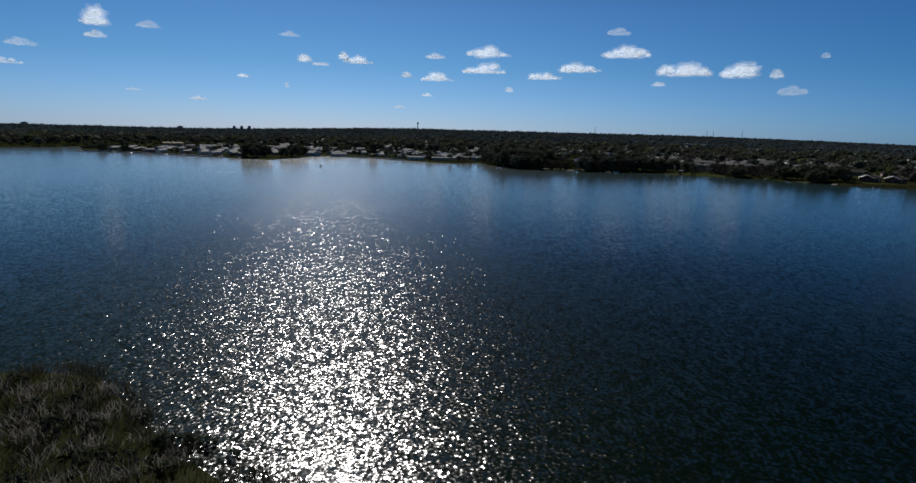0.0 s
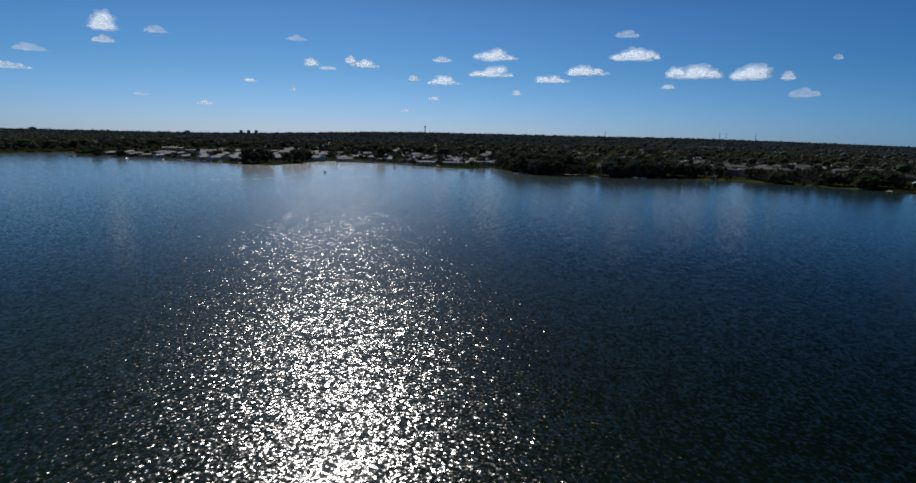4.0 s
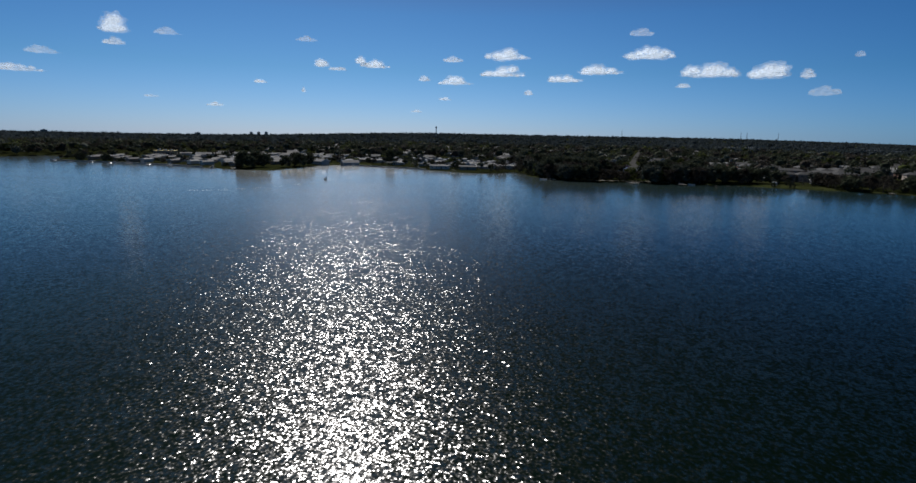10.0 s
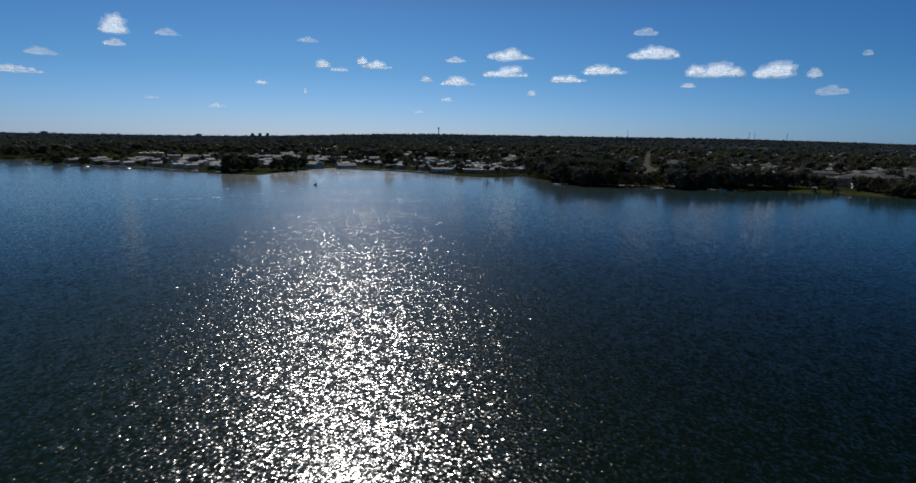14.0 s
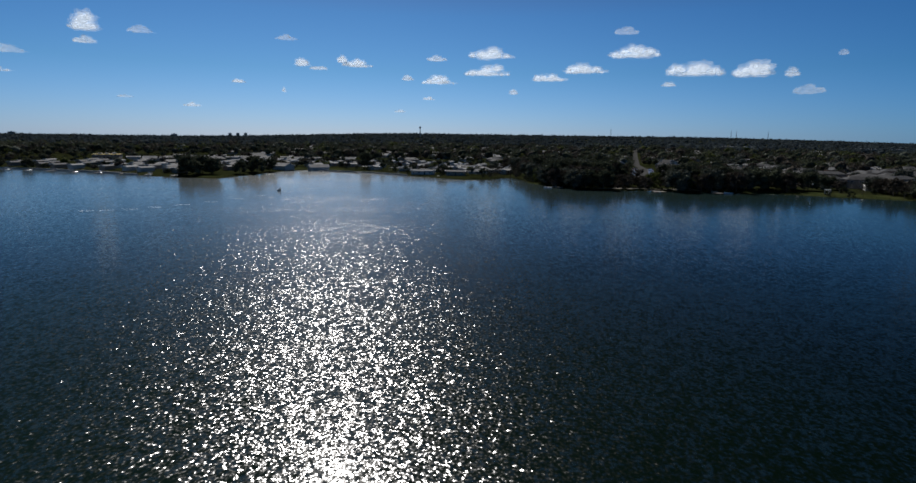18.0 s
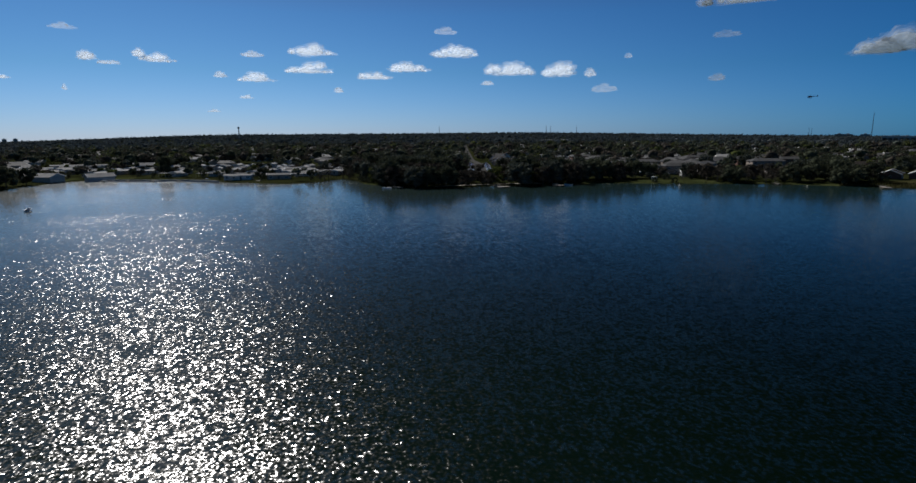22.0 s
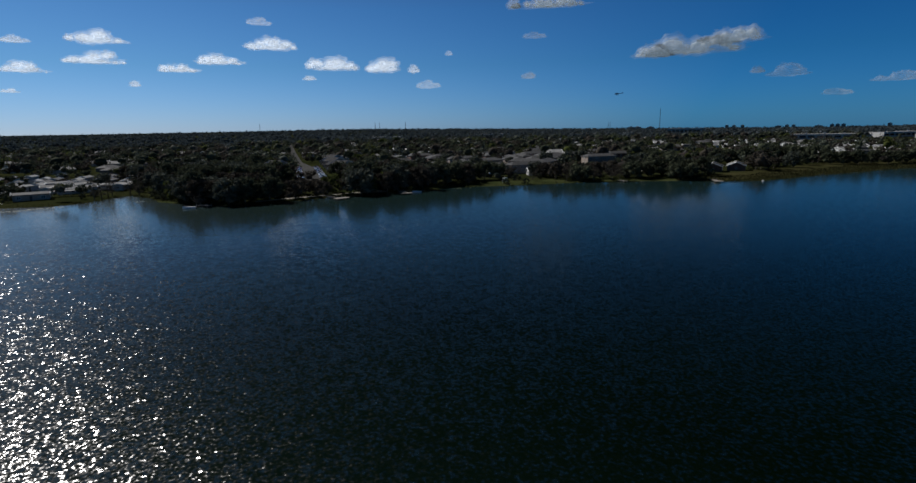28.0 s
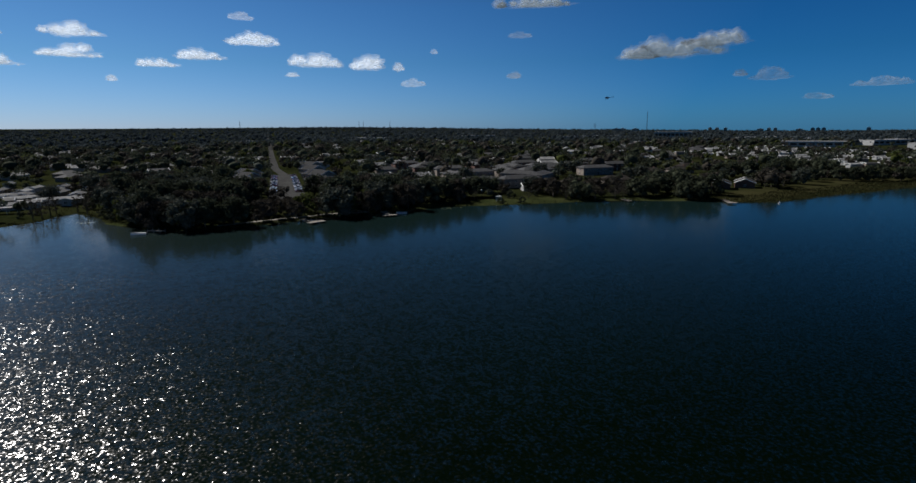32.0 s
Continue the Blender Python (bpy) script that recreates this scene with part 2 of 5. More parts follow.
BARK = surface("bark", (0.05, 0.04, 0.03), (0.13, 0.11, 0.09), 0.9, 2, 5, 0.4)
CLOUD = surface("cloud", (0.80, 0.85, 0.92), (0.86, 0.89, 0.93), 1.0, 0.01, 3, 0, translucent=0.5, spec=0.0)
CLOUD.node_tree.nodes["Principled BSDF"].inputs["Emission Color"].default_value = (0.80, 0.9, 1.0, 1)   # own glow added in place of sunlight scattered inside the far cloud backdrop
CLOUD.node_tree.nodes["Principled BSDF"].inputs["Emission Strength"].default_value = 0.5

# greyer copy for clouds away from the sun: shading in colour and weaker glow
SHADED_CLOUD = surface("shaded_cloud", (0.55, 0.60, 0.68), (0.68, 0.72, 0.76), 1.0, 0.01, 3, 0, translucent=0.4, spec=0.0)
SHADED_CLOUD.node_tree.nodes["Principled BSDF"].inputs["Emission Color"].default_value = (0.68, 0.86, 1.0, 1)
SHADED_CLOUD.node_tree.nodes["Principled BSDF"].inputs["Emission Strength"].default_value = 0.18

# ---- the lake and the ground round it ----
SHORE_WEST = [(-560, 330), (-520, 500), (-500, 640), (-470, 680), (-440, 640), (-408, 584), (-340, 572), (-278, 552), (-235, 529),
              (-203, 513), (-176, 509), (-170, 535), (-160, 590), (-145, 612), (-112, 592), (-77, 580), (-57, 562), (-31, 540)]
SHORE_NORTH = [(-15, 530), (4, 538), (12, 552), (16, 572), (21, 545), (26, 520), (34, 492), (47, 476), (64, 471), (92, 470), (122, 465),
               (155, 464), (180, 452), (206, 438), (236, 422), (258, 402), (270, 385), (283, 374), (315, 370), (350, 364), (383, 358)]
SHORE_EAST = [(412, 350), (480, 334), (600, 300), (760, 200), (820, 0), (700, -180), (450, -220), (220, -120), (80, -20), (10, 18), (-14, 40),
              (-26, 47), (-44, 58), (-70, 62), (-140, 40), (-300, 60), (-480, 160)]
LAKE = np.array(SHORE_WEST + SHORE_NORTH + SHORE_EAST, float)


def shore_distance(x, y):
    """Metres from the waterline, above zero on land."""
    x, y = np.asarray(x, float), np.asarray(y, float)
    best, inside = np.full(x.shape, 1e9), np.zeros(x.shape, bool)
    for (ax, ay), (bx, by) in zip(LAKE, np.roll(LAKE, -1, 0)):
        dx, dy = bx - ax, by - ay
        u = np.clip(((x - ax) * dx + (y - ay) * dy) / (dx * dx + dy * dy), 0, 1)
        best = np.minimum(best, np.hypot(x - ax - u * dx, y - ay - u * dy))
        inside ^= ((ay > y) != (by > y)) & (x < dx * (y - ay) / (dy if dy else 1e-9) + ax)
    return np.where(inside, -best, best)


def wobble(x, y):
    return 2.2 * np.sin(x * 0.11 + 1.3 * np.sin(y * 0.05)) + 1.6 * np.sin(y * 0.17 + x * 0.06) + 0.8 * np.sin(x * 0.37 + y * 0.29)


def ground_height(x, y):
    x, y = np.asarray(x, float), np.asarray(y, float)
    d = shore_distance(x, y) + wobble(x, y) * 0.6
    r = np.hypot(x, y - 150)
    by_shore = np.where(d > 0, 0.9 * (1 - np.exp(-d / 7)) + 0.5 * np.clip(d / 120, 0, 1), np.maximum(d * 0.12, -4))
    az = np.degrees(np.arctan2(x, y - 150))
    turn = np.clip(np.maximum((az - 20) / 34, (-4 - az) / 24), 0, 1)
    dip = np.clip((az - 50) / 16, 0, 1)
    return by_shore + 0.0112 * np.maximum(0, r - 650) * (1 - turn * turn * (3 - 2 * turn)) - 0.006 * np.maximum(0, r - 1200) * dip


def axis(lo, hi, fine):
    """Even steps in the middle, ever longer ones out to the horizon."""
    mid = np.arange(lo, hi + fine, fine)
    out, step = [], fine
    while sum(out) < 5600:
        step *= 1.18
        out.append(step)
    out = np.cumsum(out)
    return np.concatenate([(lo - out)[::-1], mid, hi + out])


gx, gy = axis(-600, 720, 6.0), axis(-60, 720, 6.0)
X, Y = np.meshgrid(gx, gy)
Zg = ground_height(X.ravel(), Y.ravel())
nx, ny = len(gx), len(gy)
idx = np.arange(nx * ny).reshape(ny, nx)
quads = np.stack([idx[:-1, :-1], idx[:-1, 1:], idx[1:, 1:], idx[1:, :-1]], -1).reshape(-1, 4)
ground_me = raw_mesh("ground", np.stack([X.ravel(), Y.ravel(), Zg], -1), quads)
ground_me.polygons.foreach_set("use_smooth", np.ones(len(quads), bool))
ground = thing("ground", ground_me, GROUND, label="dark rough grassy ground round the lake", category="ground", kind="structure")
water = thing("water", raw_mesh("water", [(-620, -260, 0), (860, -260, 0), (860, 720, 0), (-620, 720, 0)], [(0, 1, 2, 3)]), WATER,
              label="dark rippled lake water glittering in the sun", category="lake", kind="structure")

# ---- clouds: heaped puffs, solid inside and thinning out into veils ----
_bm = bmesh.new()
bmesh.ops.create_icosphere(_bm, subdivisions=3, radius=1)
PUFF = np.array([v.co[:] for v in _bm.verts])
PUFF_F = np.array([[v.index for v in f.verts] for f in _bm.faces])
_bm.free()


def thinned(material, name, cover):
    """A cloud's material of which only a share stops the view, in ragged wisps."""
    m = material.copy()
    m.name = name
    n, l = m.node_tree.nodes, m.node_tree.links
    was = n["Material Output"].inputs["Surface"].links[0].from_socket
    co, tex, amount = n.new("ShaderNodeTexCoord"), n.new("ShaderNodeTexNoise"), n.new("ShaderNodeMapRange")
    tex.inputs["Scale"].default_value, tex.inputs["Detail"].default_value = 0.009, 2
    amount.inputs["From Min"].default_value, amount.inputs["From Max"].default_value = 0.36, 0.64
    amount.inputs["To Min"].default_value, amount.inputs["To Max"].default_value = cover * 0.45, min(1.0, cover * 1.4)
    clear, mix = n.new("ShaderNodeBsdfTransparent"), n.new("ShaderNodeMixShader")
    l.new(co.outputs["Object"], tex.inputs["Vector"])
    l.new(tex.outputs["Fac"], amount.inputs["Value"])
    l.new(amount.outputs[0], mix.inputs[0])
    l.new(clear.outputs[0], mix.inputs[1])
    l.new(was, mix.inputs[2])
    l.new(mix.outputs[0], n["Material Output"].inputs["Surface"])
    return m


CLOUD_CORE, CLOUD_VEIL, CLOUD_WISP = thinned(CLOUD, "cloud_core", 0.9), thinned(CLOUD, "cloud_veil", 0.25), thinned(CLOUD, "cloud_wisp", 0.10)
SHADED_CORE, SHADED_VEIL, SHADED_WISP = thinned(SHADED_CLOUD, "shaded_core", 0.7), thinned(SHADED_CLOUD, "shaded_veil", 0.20), thinned(SHADED_CLOUD, "shaded_wisp", 0.08)


def cloud(az, el, wide, high, dense, label):
    """A cloud in the direction az, el (degrees) from the lake, its size in degrees."""
    far = 4780.0
    at = (far * math.sin(radians(az)), far * math.cos(radians(az)), 29 + far * math.tan(radians(el)))
    w, h = far * radians(wide) / 2, far * radians(high) / 2
    right = np.array([math.cos(radians(az)), -math.sin(radians(az)), 0])
    deep = np.array([math.sin(radians(az)), math.cos(radians(az)), 0])
    lumps = [(np.array([0, 0, -0.25 * h]), w * 0.8, h * 0.42, (0.3, 1.1, 2.0))]
    for k in range(int(5 + 3.6 * wide / max(high, 0.2))):
        u = rng.uniform(-1, 1) if k else 0.0
        rz = h * (1 - 0.55 * u * u) * rng.uniform(0.28, 0.8)
        rx = min(rz * rng.uniform(1.1, 1.8), w * 0.6)
        lumps.append((np.array([u * max(w - rx, 0), rng.normal() * 12, -0.5 * h + rz * rng.uniform(0.45, 1.4)]), rx, rz, rng.uniform(0, 6.28, 3)))

    def shell(grow):
        verts, faces = [], []
        for c, rx, rz, ph in lumps:
            p = PUFF * (grow + 0.13 * grow * grow * rng.normal(size=(len(PUFF), 1)))
            ruffle = 1 + 0.16 * np.sin(PUFF @ (5, 3, 4) + ph[0]) * np.cos(PUFF @ (-3, 4, 6) + ph[1]) + 0.09 * np.sin(PUFF @ (11, -9, 12) + ph[2])
            p = p * ruffle[:, None] * (rx, min(rx, 60), rz)
            p[p[:, 2] < 0, 2] *= 0.6
            p = p + c
            faces.append(PUFF_F + len(PUFF) * len(verts))
            verts.append(p[:, :1] * right + p[:, 1:2] * deep + p[:, 2:] * np.array([0, 0, 1.0]))
        return raw_mesh("cloud", np.concatenate(verts), tris=np.concatenate(faces))

    # bearings well off the sun get the greyer, shaded copy
    shaded = az > 33
    first = 0 if dense >= 0.6 or wide > 4.62 else 1 if dense >= 0.34 else 2
    veil, wisp = (SHADED_VEIL, SHADED_WISP) if shaded else (CLOUD_VEIL, CLOUD_WISP)
    rings = [(0.52, "", SHADED_CORE if shaded else CLOUD_CORE), (0.72, "veil", veil), (0.90, "wisp", wisp), (1.08, "wisp", wisp)]
    ob = None
    for grow, name, material in rings[first:]:
        if ob is None:
            ob = layer = thing("cloud", shell(grow), material, None, label, "cloud", "clouds over the lake")
            ob.location = at
        else:
            layer = thing(name, shell(grow), material, ob)
        join = layer.modifiers.new("join", "REMESH")
        join.mode, join.voxel_size, join.use_smooth_shade = "VOXEL", max(2.2, h / 18), True
    return ob


CLOUDS_WHITE = [
    (-32.71, 8.39, 2.61, 1.57, 0.9),
    (-21.18, 4.73, 1.28, 0.52, 0.7),
    (-15.53, 6.57, 1.68, 0.96, 0.7),
    (-11.82, 7.10, 1.09, 1.46, 0.9),
    (-10.48, 6.66, 3.05, 0.98, 0.9),
    (-2.61, 5.32, 3.39, 1.11, 0.9),
    (2.50, 7.84, 4.60, 1.59, 0.95),
    (2.16, 6.21, 4.60, 1.35, 0.95),
    (8.25, 5.68, 3.62, 1.09, 0.9),
    (11.50, 6.47, 4.46, 1.43, 0.95),
    (15.99, 7.83, 4.92, 1.62, 0.95),
    (26.08, 6.09, 3.72, 2.12, 0.6),
]
CLOUDS_THIN = [
    (-39.83, 4.59, 4.30, 0.67, 0.5),
    (-32.81, 7.24, 1.83, 0.73, 0.5),
    (-28.80, 8.45, 2.18, 0.76, 0.3),
    (-37.85, 6.08, 2.45, 0.69, 0.25),
    (-14.11, 6.21, 1.81, 0.54, 0.5),
    (-17.29, 4.09, 0.47, 0.71, 0.4),
    (-16.92, 8.70, 2.08, 0.48, 0.3),
    (-25.19, 2.47, 1.58, 0.45, 0.4),
    (-30.34, 3.01, 1.34, 0.32, 0.3),
    (-5.62, 5.49, 1.35, 0.62, 0.4),
    (-2.76, 7.35, 2.16, 0.62, 0.5),
    (-3.57, 3.63, 1.35, 0.37, 0.4),
    (-6.36, 2.39, 1.23, 0.31, 0.4),
    (21.25, 6.16, 5.29, 1.78, 0.45),
    (28.97, 5.73, 1.34, 1.03, 0.4),
    (30.29, 4.28, 2.54, 1.12, 0.25),
    (19.16, 4.99, 1.42, 0.57, 0.4),
    (4.75, 4.30, 0.98, 0.61, 0.4),
    (32.39, 7.13, 0.79, 0.59, 0.25),
    (54.59, 6.76, 9.67, 2.62, 0.42),
    (58.11, 7.50, 6.07, 2.32, 0.36),
    (51.61, 6.43, 4.65, 1.51, 0.36),
    (60.17, 4.46, 1.36, 0.87, 0.5),
    (62.63, 4.17, 3.70, 1.32, 0.25),
    (70.26, 3.25, 4.32, 0.96, 0.3),
    (66.15, 2.33, 2.54, 0.71, 0.2),
    (40.60, 8.54, 2.75, 0.86, 0.3),
    (40.08, 4.87, 1.53, 0.86, 0.4),
    (38.66, 11.38, 1.53, 1.84, 0.4),
    (41.94, 11.27, 7.30, 1.52, 0.35),
    (15.08, 9.75, 2.30, 0.81, 0.3),
]
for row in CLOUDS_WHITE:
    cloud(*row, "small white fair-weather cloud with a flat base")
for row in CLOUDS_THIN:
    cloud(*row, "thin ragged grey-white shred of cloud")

# ---- materials of built things ----
GRASS = surface("lawn_grass", (0.024, 0.033, 0.012), (0.056, 0.062, 0.024), 0.95, 0.12, 20, 0.3, spec=0.0)
MARSH = surface("marsh_grass", (0.026, 0.029, 0.011), (0.062, 0.058, 0.026), 0.95, 0.10, 25, 0.3, vary=0.3, translucent=0.25, spec=0.0)
PLUME = surface("pale_seed_heads", (0.08, 0.075, 0.065), (0.19, 0.178, 0.158), 0.9, 0.3, 9, 0, vary=0.4, translucent=0.4)
REED = surface("reed_blades", (0.022, 0.025, 0.013), (0.085, 0.074, 0.046), 0.85, 0.3, 9, 0, vary=0.4, translucent=0.3)
PATH_DIRT = surface("pale_path", (0.20, 0.18, 0.14), (0.32, 0.29, 0.24), 0.95, 0.3, 12, 0.2)
ASPHALT = surface("worn_asphalt", (0.05, 0.05, 0.05), (0.09, 0.09, 0.088), 0.95, 0.15, 30, 0.2, spec=0.0)
ROOF_GREY = surface("grey_shingles", (0.045, 0.046, 0.048), (0.115, 0.115, 0.117), 0.75, 0.5, 12, 0.3, vary=0.25, spec=0.08)
ROOF_SLATE = surface("dark_slate_shingles", (0.028, 0.029, 0.031), (0.070, 0.070, 0.072), 0.85, 0.5, 12, 0.3, vary=0.3, spec=0.04)
ROOF_BROWN = surface("brown_shingles", (0.026, 0.023, 0.021), (0.060, 0.053, 0.048), 0.85, 0.5, 12, 0.3, vary=0.25, spec=0.05)
ROOF_WHITE = surface("white_roof_coating", (0.22, 0.22, 0.22), (0.46, 0.46, 0.455), 0.9, 0.25, 10, 0.1, vary=0.35, spec=0.02)
ROOF_AMBER = surface("yellow_sheet_roof", (0.62, 0.40, 0.06), (0.80, 0.56, 0.12), 0.45, 0.3, 10, 0.1)
WALL_WHITE = surface("white_siding", (0.34, 0.34, 0.33), (0.52, 0.52, 0.50), 0.8, 0.4, 15, 0.15, vary=0.2)
WALL_TAN = surface("tan_stucco", (0.20, 0.165, 0.14), (0.33, 0.28, 0.24), 0.85, 0.4, 20, 0.3, vary=0.2)
WALL_BRICK = surface("red_brown_brick", (0.10, 0.052, 0.042), (0.19, 0.105, 0.082), 0.85, 0.8, 18, 0.3, vary=0.15)
TRIM = surface("white_trim", (0.66, 0.66, 0.64), (0.82, 0.82, 0.80), 0.5, 1.0, 9, 0.05)
DARK_TRIM = surface("dark_trim", (0.03, 0.03, 0.03), (0.07, 0.065, 0.06), 0.5, 1.0, 9, 0.05)
GLASS = surface("window_glass", (0.015, 0.02, 0.025), (0.03, 0.035, 0.045), 0.08, 0.5, 4, 0, spec=0.6)
WOOD = surface("weathered_dock_wood", (0.17, 0.15, 0.125), (0.34, 0.31, 0.27), 0.85, 1.2, 10, 0.3, vary=0.2)
STEEL = surface("galvanised_steel", (0.25, 0.26, 0.27), (0.42, 0.43, 0.44), 0.45, 1.0, 9, 0.1, metal=0.7)
CONCRETE = surface("pale_concrete", (0.34, 0.34, 0.33), (0.52, 0.51, 0.49), 0.85, 0.2, 14, 0.2, vary=0.15)
TYRE = surface("tyre_rubber", (0.012, 0.012, 0.012), (0.03, 0.03, 0.03), 0.9, 4, 8, 0.1)
HULL = surface("white_gelcoat", (0.66, 0.67, 0.68), (0.82, 0.82, 0.82), 0.25, 0.8, 8, 0.03)
CANVAS = surface("blue_canvas", (0.04, 0.09, 0.2), (0.08, 0.15, 0.3), 0.8, 1.5, 9, 0.1)
CAR_PAINT = [surface("car_paint_" + n, [c * 0.85 for c in rgb], rgb, 0.25, 0.6, 9, 0.02, spec=0.5) for n, rgb in (
    ("white", (0.75, 0.75, 0.74)), ("silver", (0.40, 0.41, 0.43)), ("dark_grey", (0.06, 0.065, 0.07)), ("dark_blue", (0.03, 0.05, 0.13)), ("maroon", (0.16, 0.025, 0.03)))]
LILY = surface("lily_pads", (0.07, 0.09, 0.03), (0.18, 0.19, 0.10), 0.5, 0.4, 12, 0.2, vary=0.3)
FOAM = surface("wake_foam", (0.5, 0.53, 0.55), (0.75, 0.77, 0.78), 0.8, 0.5, 6, 0.2, vary=0.2)
CLEAR = []   # (x, y, radius) that trees keep free


def gz(x, y):
    return float(ground_height(np.array([x]), np.array([y]))[0])


def box_into(bm, lo, hi, bevel=0.0):
    """Adds a box between two corners."""
    c, s = [(a + b) / 2 for a, b in zip(lo, hi)], [b - a for a, b in zip(lo, hi)]
    made = bmesh.ops.create_cube(bm, size=1, matrix=Matrix.Translation(c) @ Matrix.Diagonal((*s, 1)))
    if bevel:
        edges = {e for v in made["verts"] for e in v.link_edges}
        bmesh.ops.bevel(bm, geom=list(edges), offset=bevel, segments=1, affect="EDGES")


def tube_into(bm, a, b, r0, r1, sides=8):
    """Adds a tapered rod from a to b."""
    a, b = Vector(a), Vector(b)
    m = Matrix.Translation((a + b) / 2) @ (b - a).to_track_quat("Z", "Y").to_matrix().to_4x4()
    bmesh.ops.create_cone(bm, cap_ends=True, segments=sides, radius1=r0, radius2=r1, depth=(b - a).length, matrix=m)


def box_part(name, lo, hi, material, parent, bevel=0.0, label=""):
    bm = bmesh.new()
    box_into(bm, lo, hi, bevel)
    return part(name, bm, material, parent, label)


def strip(name, line, width, lift, material, label, category, step=5.0, across=2):
    """A band laid over the ground along a line of points."""
    pts = []
    for (ax, ay), (bx, by) in zip(line, line[1:]):
        n = max(1, int(math.hypot(bx - ax, by - ay) / step))
        pts += [(ax + (bx - ax) * k / n, ay + (by - ay) * k / n) for k in range(n)]
    pts = np.array(pts + [line[-1]], float)
    d = np.gradient(pts, axis=0)
    d /= np.linalg.norm(d, axis=1, keepdims=True)
    side = np.stack([d[:, 1], -d[:, 0]], -1)
    w = np.linspace(-0.5, 0.5, across + 1) * width
    p = pts[:, None] + side[:, None] * w[None, :, None]
    z = ground_height(p[..., 0].ravel(), p[..., 1].ravel()).reshape(p.shape[:2]) + lift
    v = np.concatenate([p, z[..., None]], 2).reshape(-1, 3)
    i = np.arange(len(pts) * (across + 1)).reshape(len(pts), across + 1)
    q = np.stack([i[:-1, :-1], i[1:, :-1], i[1:, 1:], i[:-1, 1:]], -1).reshape(-1, 4)
    return thing(name, raw_mesh(name, v, q), material, None, label, category, kind="structure")


def keep_line(line, r):
    for (ax, ay), (bx, by) in zip(line, line[1:]):
        n = max(1, int(math.hypot(bx - ax, by - ay) / (r * 0.8)))
        CLEAR.extend((ax + (bx - ax) * k / n, ay + (by - ay) * k / n, r) for k in range(n + 1))


# gaps through which the buildings show from the lake: bearings and the angle below the horizon, seen from the lake's middle
SIGHT = [(15.3, 17.0, 6.56), (17.2, 20.6, 6.70), (20.6, 22.9, 6.71), (24.2, 26.6, 4.99), (30.5, 33.6, 4.96), (33.6, 37.2, 5.26), (37.2, 41.7, 6.51), (41.7, 45.2, 6.58), (45.2, 50.5, 5.06), (50.5, 55.0, 4.89), (55.0, 59.8, 4.64), (61.1, 64.8, 5.66), (54.9, 65.1, 3.42), (65.2, 76.3, 3.91), (-4.2, -2.4, 6.88), (-1.8, 1.8, 6.14), (5.1, 7.1, 4.55), (11.1, 12.5, 3.75), (7.5, 11.1, 3.80), (2.5, 5.2, 3.79), (56.0, 59.0, 1.05), (67.2, 71.4, 2.0), (71.8, 75.9, 1.85)]


def tree_room(x, y):
    """How tall a tree at each place may grow before it hides what stands behind it."""
    dx, dy = x - 13.5, y - 257.6
    far, az = np.hypot(dx, dy), np.degrees(np.arctan2(dx, dy))
    room = np.full(np.shape(x), 99.0)
    for a0, a1, down in SIGHT:
        t = math.tan(radians(down))
        inside = (az > a0) & (az < a1) & (far < 34 / t)
        room = np.where(inside, np.minimum(room, 35.5 - far * t), room)
    room = np.where((x < 30) & (x > -240) & (y < 730), np.minimum(room, 5.0), room)
    room = np.where((x < -190) & (x > -440) & (y < 810), np.minimum(room, 3.6), room)
    return np.where((x > 500) & (x < 880) & (y > 380) & (y < 760), np.minimum(room, 6.5), room)


# ---- roads, lots, lawns ----
STREET = [(104, 524), (112, 548), (156, 682), (172, 751), (236, 961), (369, 1388), (601, 2155), (900, 3100)]
strip("road", STREET[2:], 7, 0.25, ASPHALT, "straight grey asphalt street through the trees", "road", 12)
keep_line(STREET[2:], 6.5)
strip("parking_lot", STREET[:3], 19, 0.22, ASPHALT, "grey asphalt car park between apartment rows", "car park", 6, 6)
keep_line(STREET[:3], 12)
strip("lawn", [(146, 470), (180, 459), (207, 446), (238, 430), (262, 408)], 15, 0.12, GRASS, "mown green lawn on the lake shore", "lawn", 4, 5)
keep_line([(152, 470), (180, 458), (207, 446), (238, 430), (262, 410)], 6)
strip("lawn", [(262, 408), (275, 396), (300, 391), (345, 388), (400, 386), (470, 372)], 26, 0.10, MARSH, "rough yellow-green meadow beside the water", "meadow", 4, 7)
keep_line([(268, 400), (290, 388), (345, 384), (400, 380)], 13)
strip("lawn", [(24, 512), (34, 502), (50, 489)], 8, 0.12, GRASS, "small patch of grass by the inlet", "lawn", 3, 3)
strip("lawn", [(-190, 520), (-178, 524)], 14, 0.10, GRASS, "grassy tip of land in the lake", "lawn", 3, 4)
strip("lawn", [(-163, 600), (-150, 628), (-115, 610)], 12, 0.10, GRASS, "green bank of the cove", "lawn", 3, 4)
strip("lawn", [(50, 700), (74, 735)], 13, 0.2, GRASS, "bright mown lawn among houses", "lawn", 4, 4)
CLEAR.append((62, 718, 17))
strip("path", [(60, 476), (84, 475), (104, 475), (120, 470)], 2.4, 0.22, PATH_DIRT, "pale footpath along the water", "path", 3)
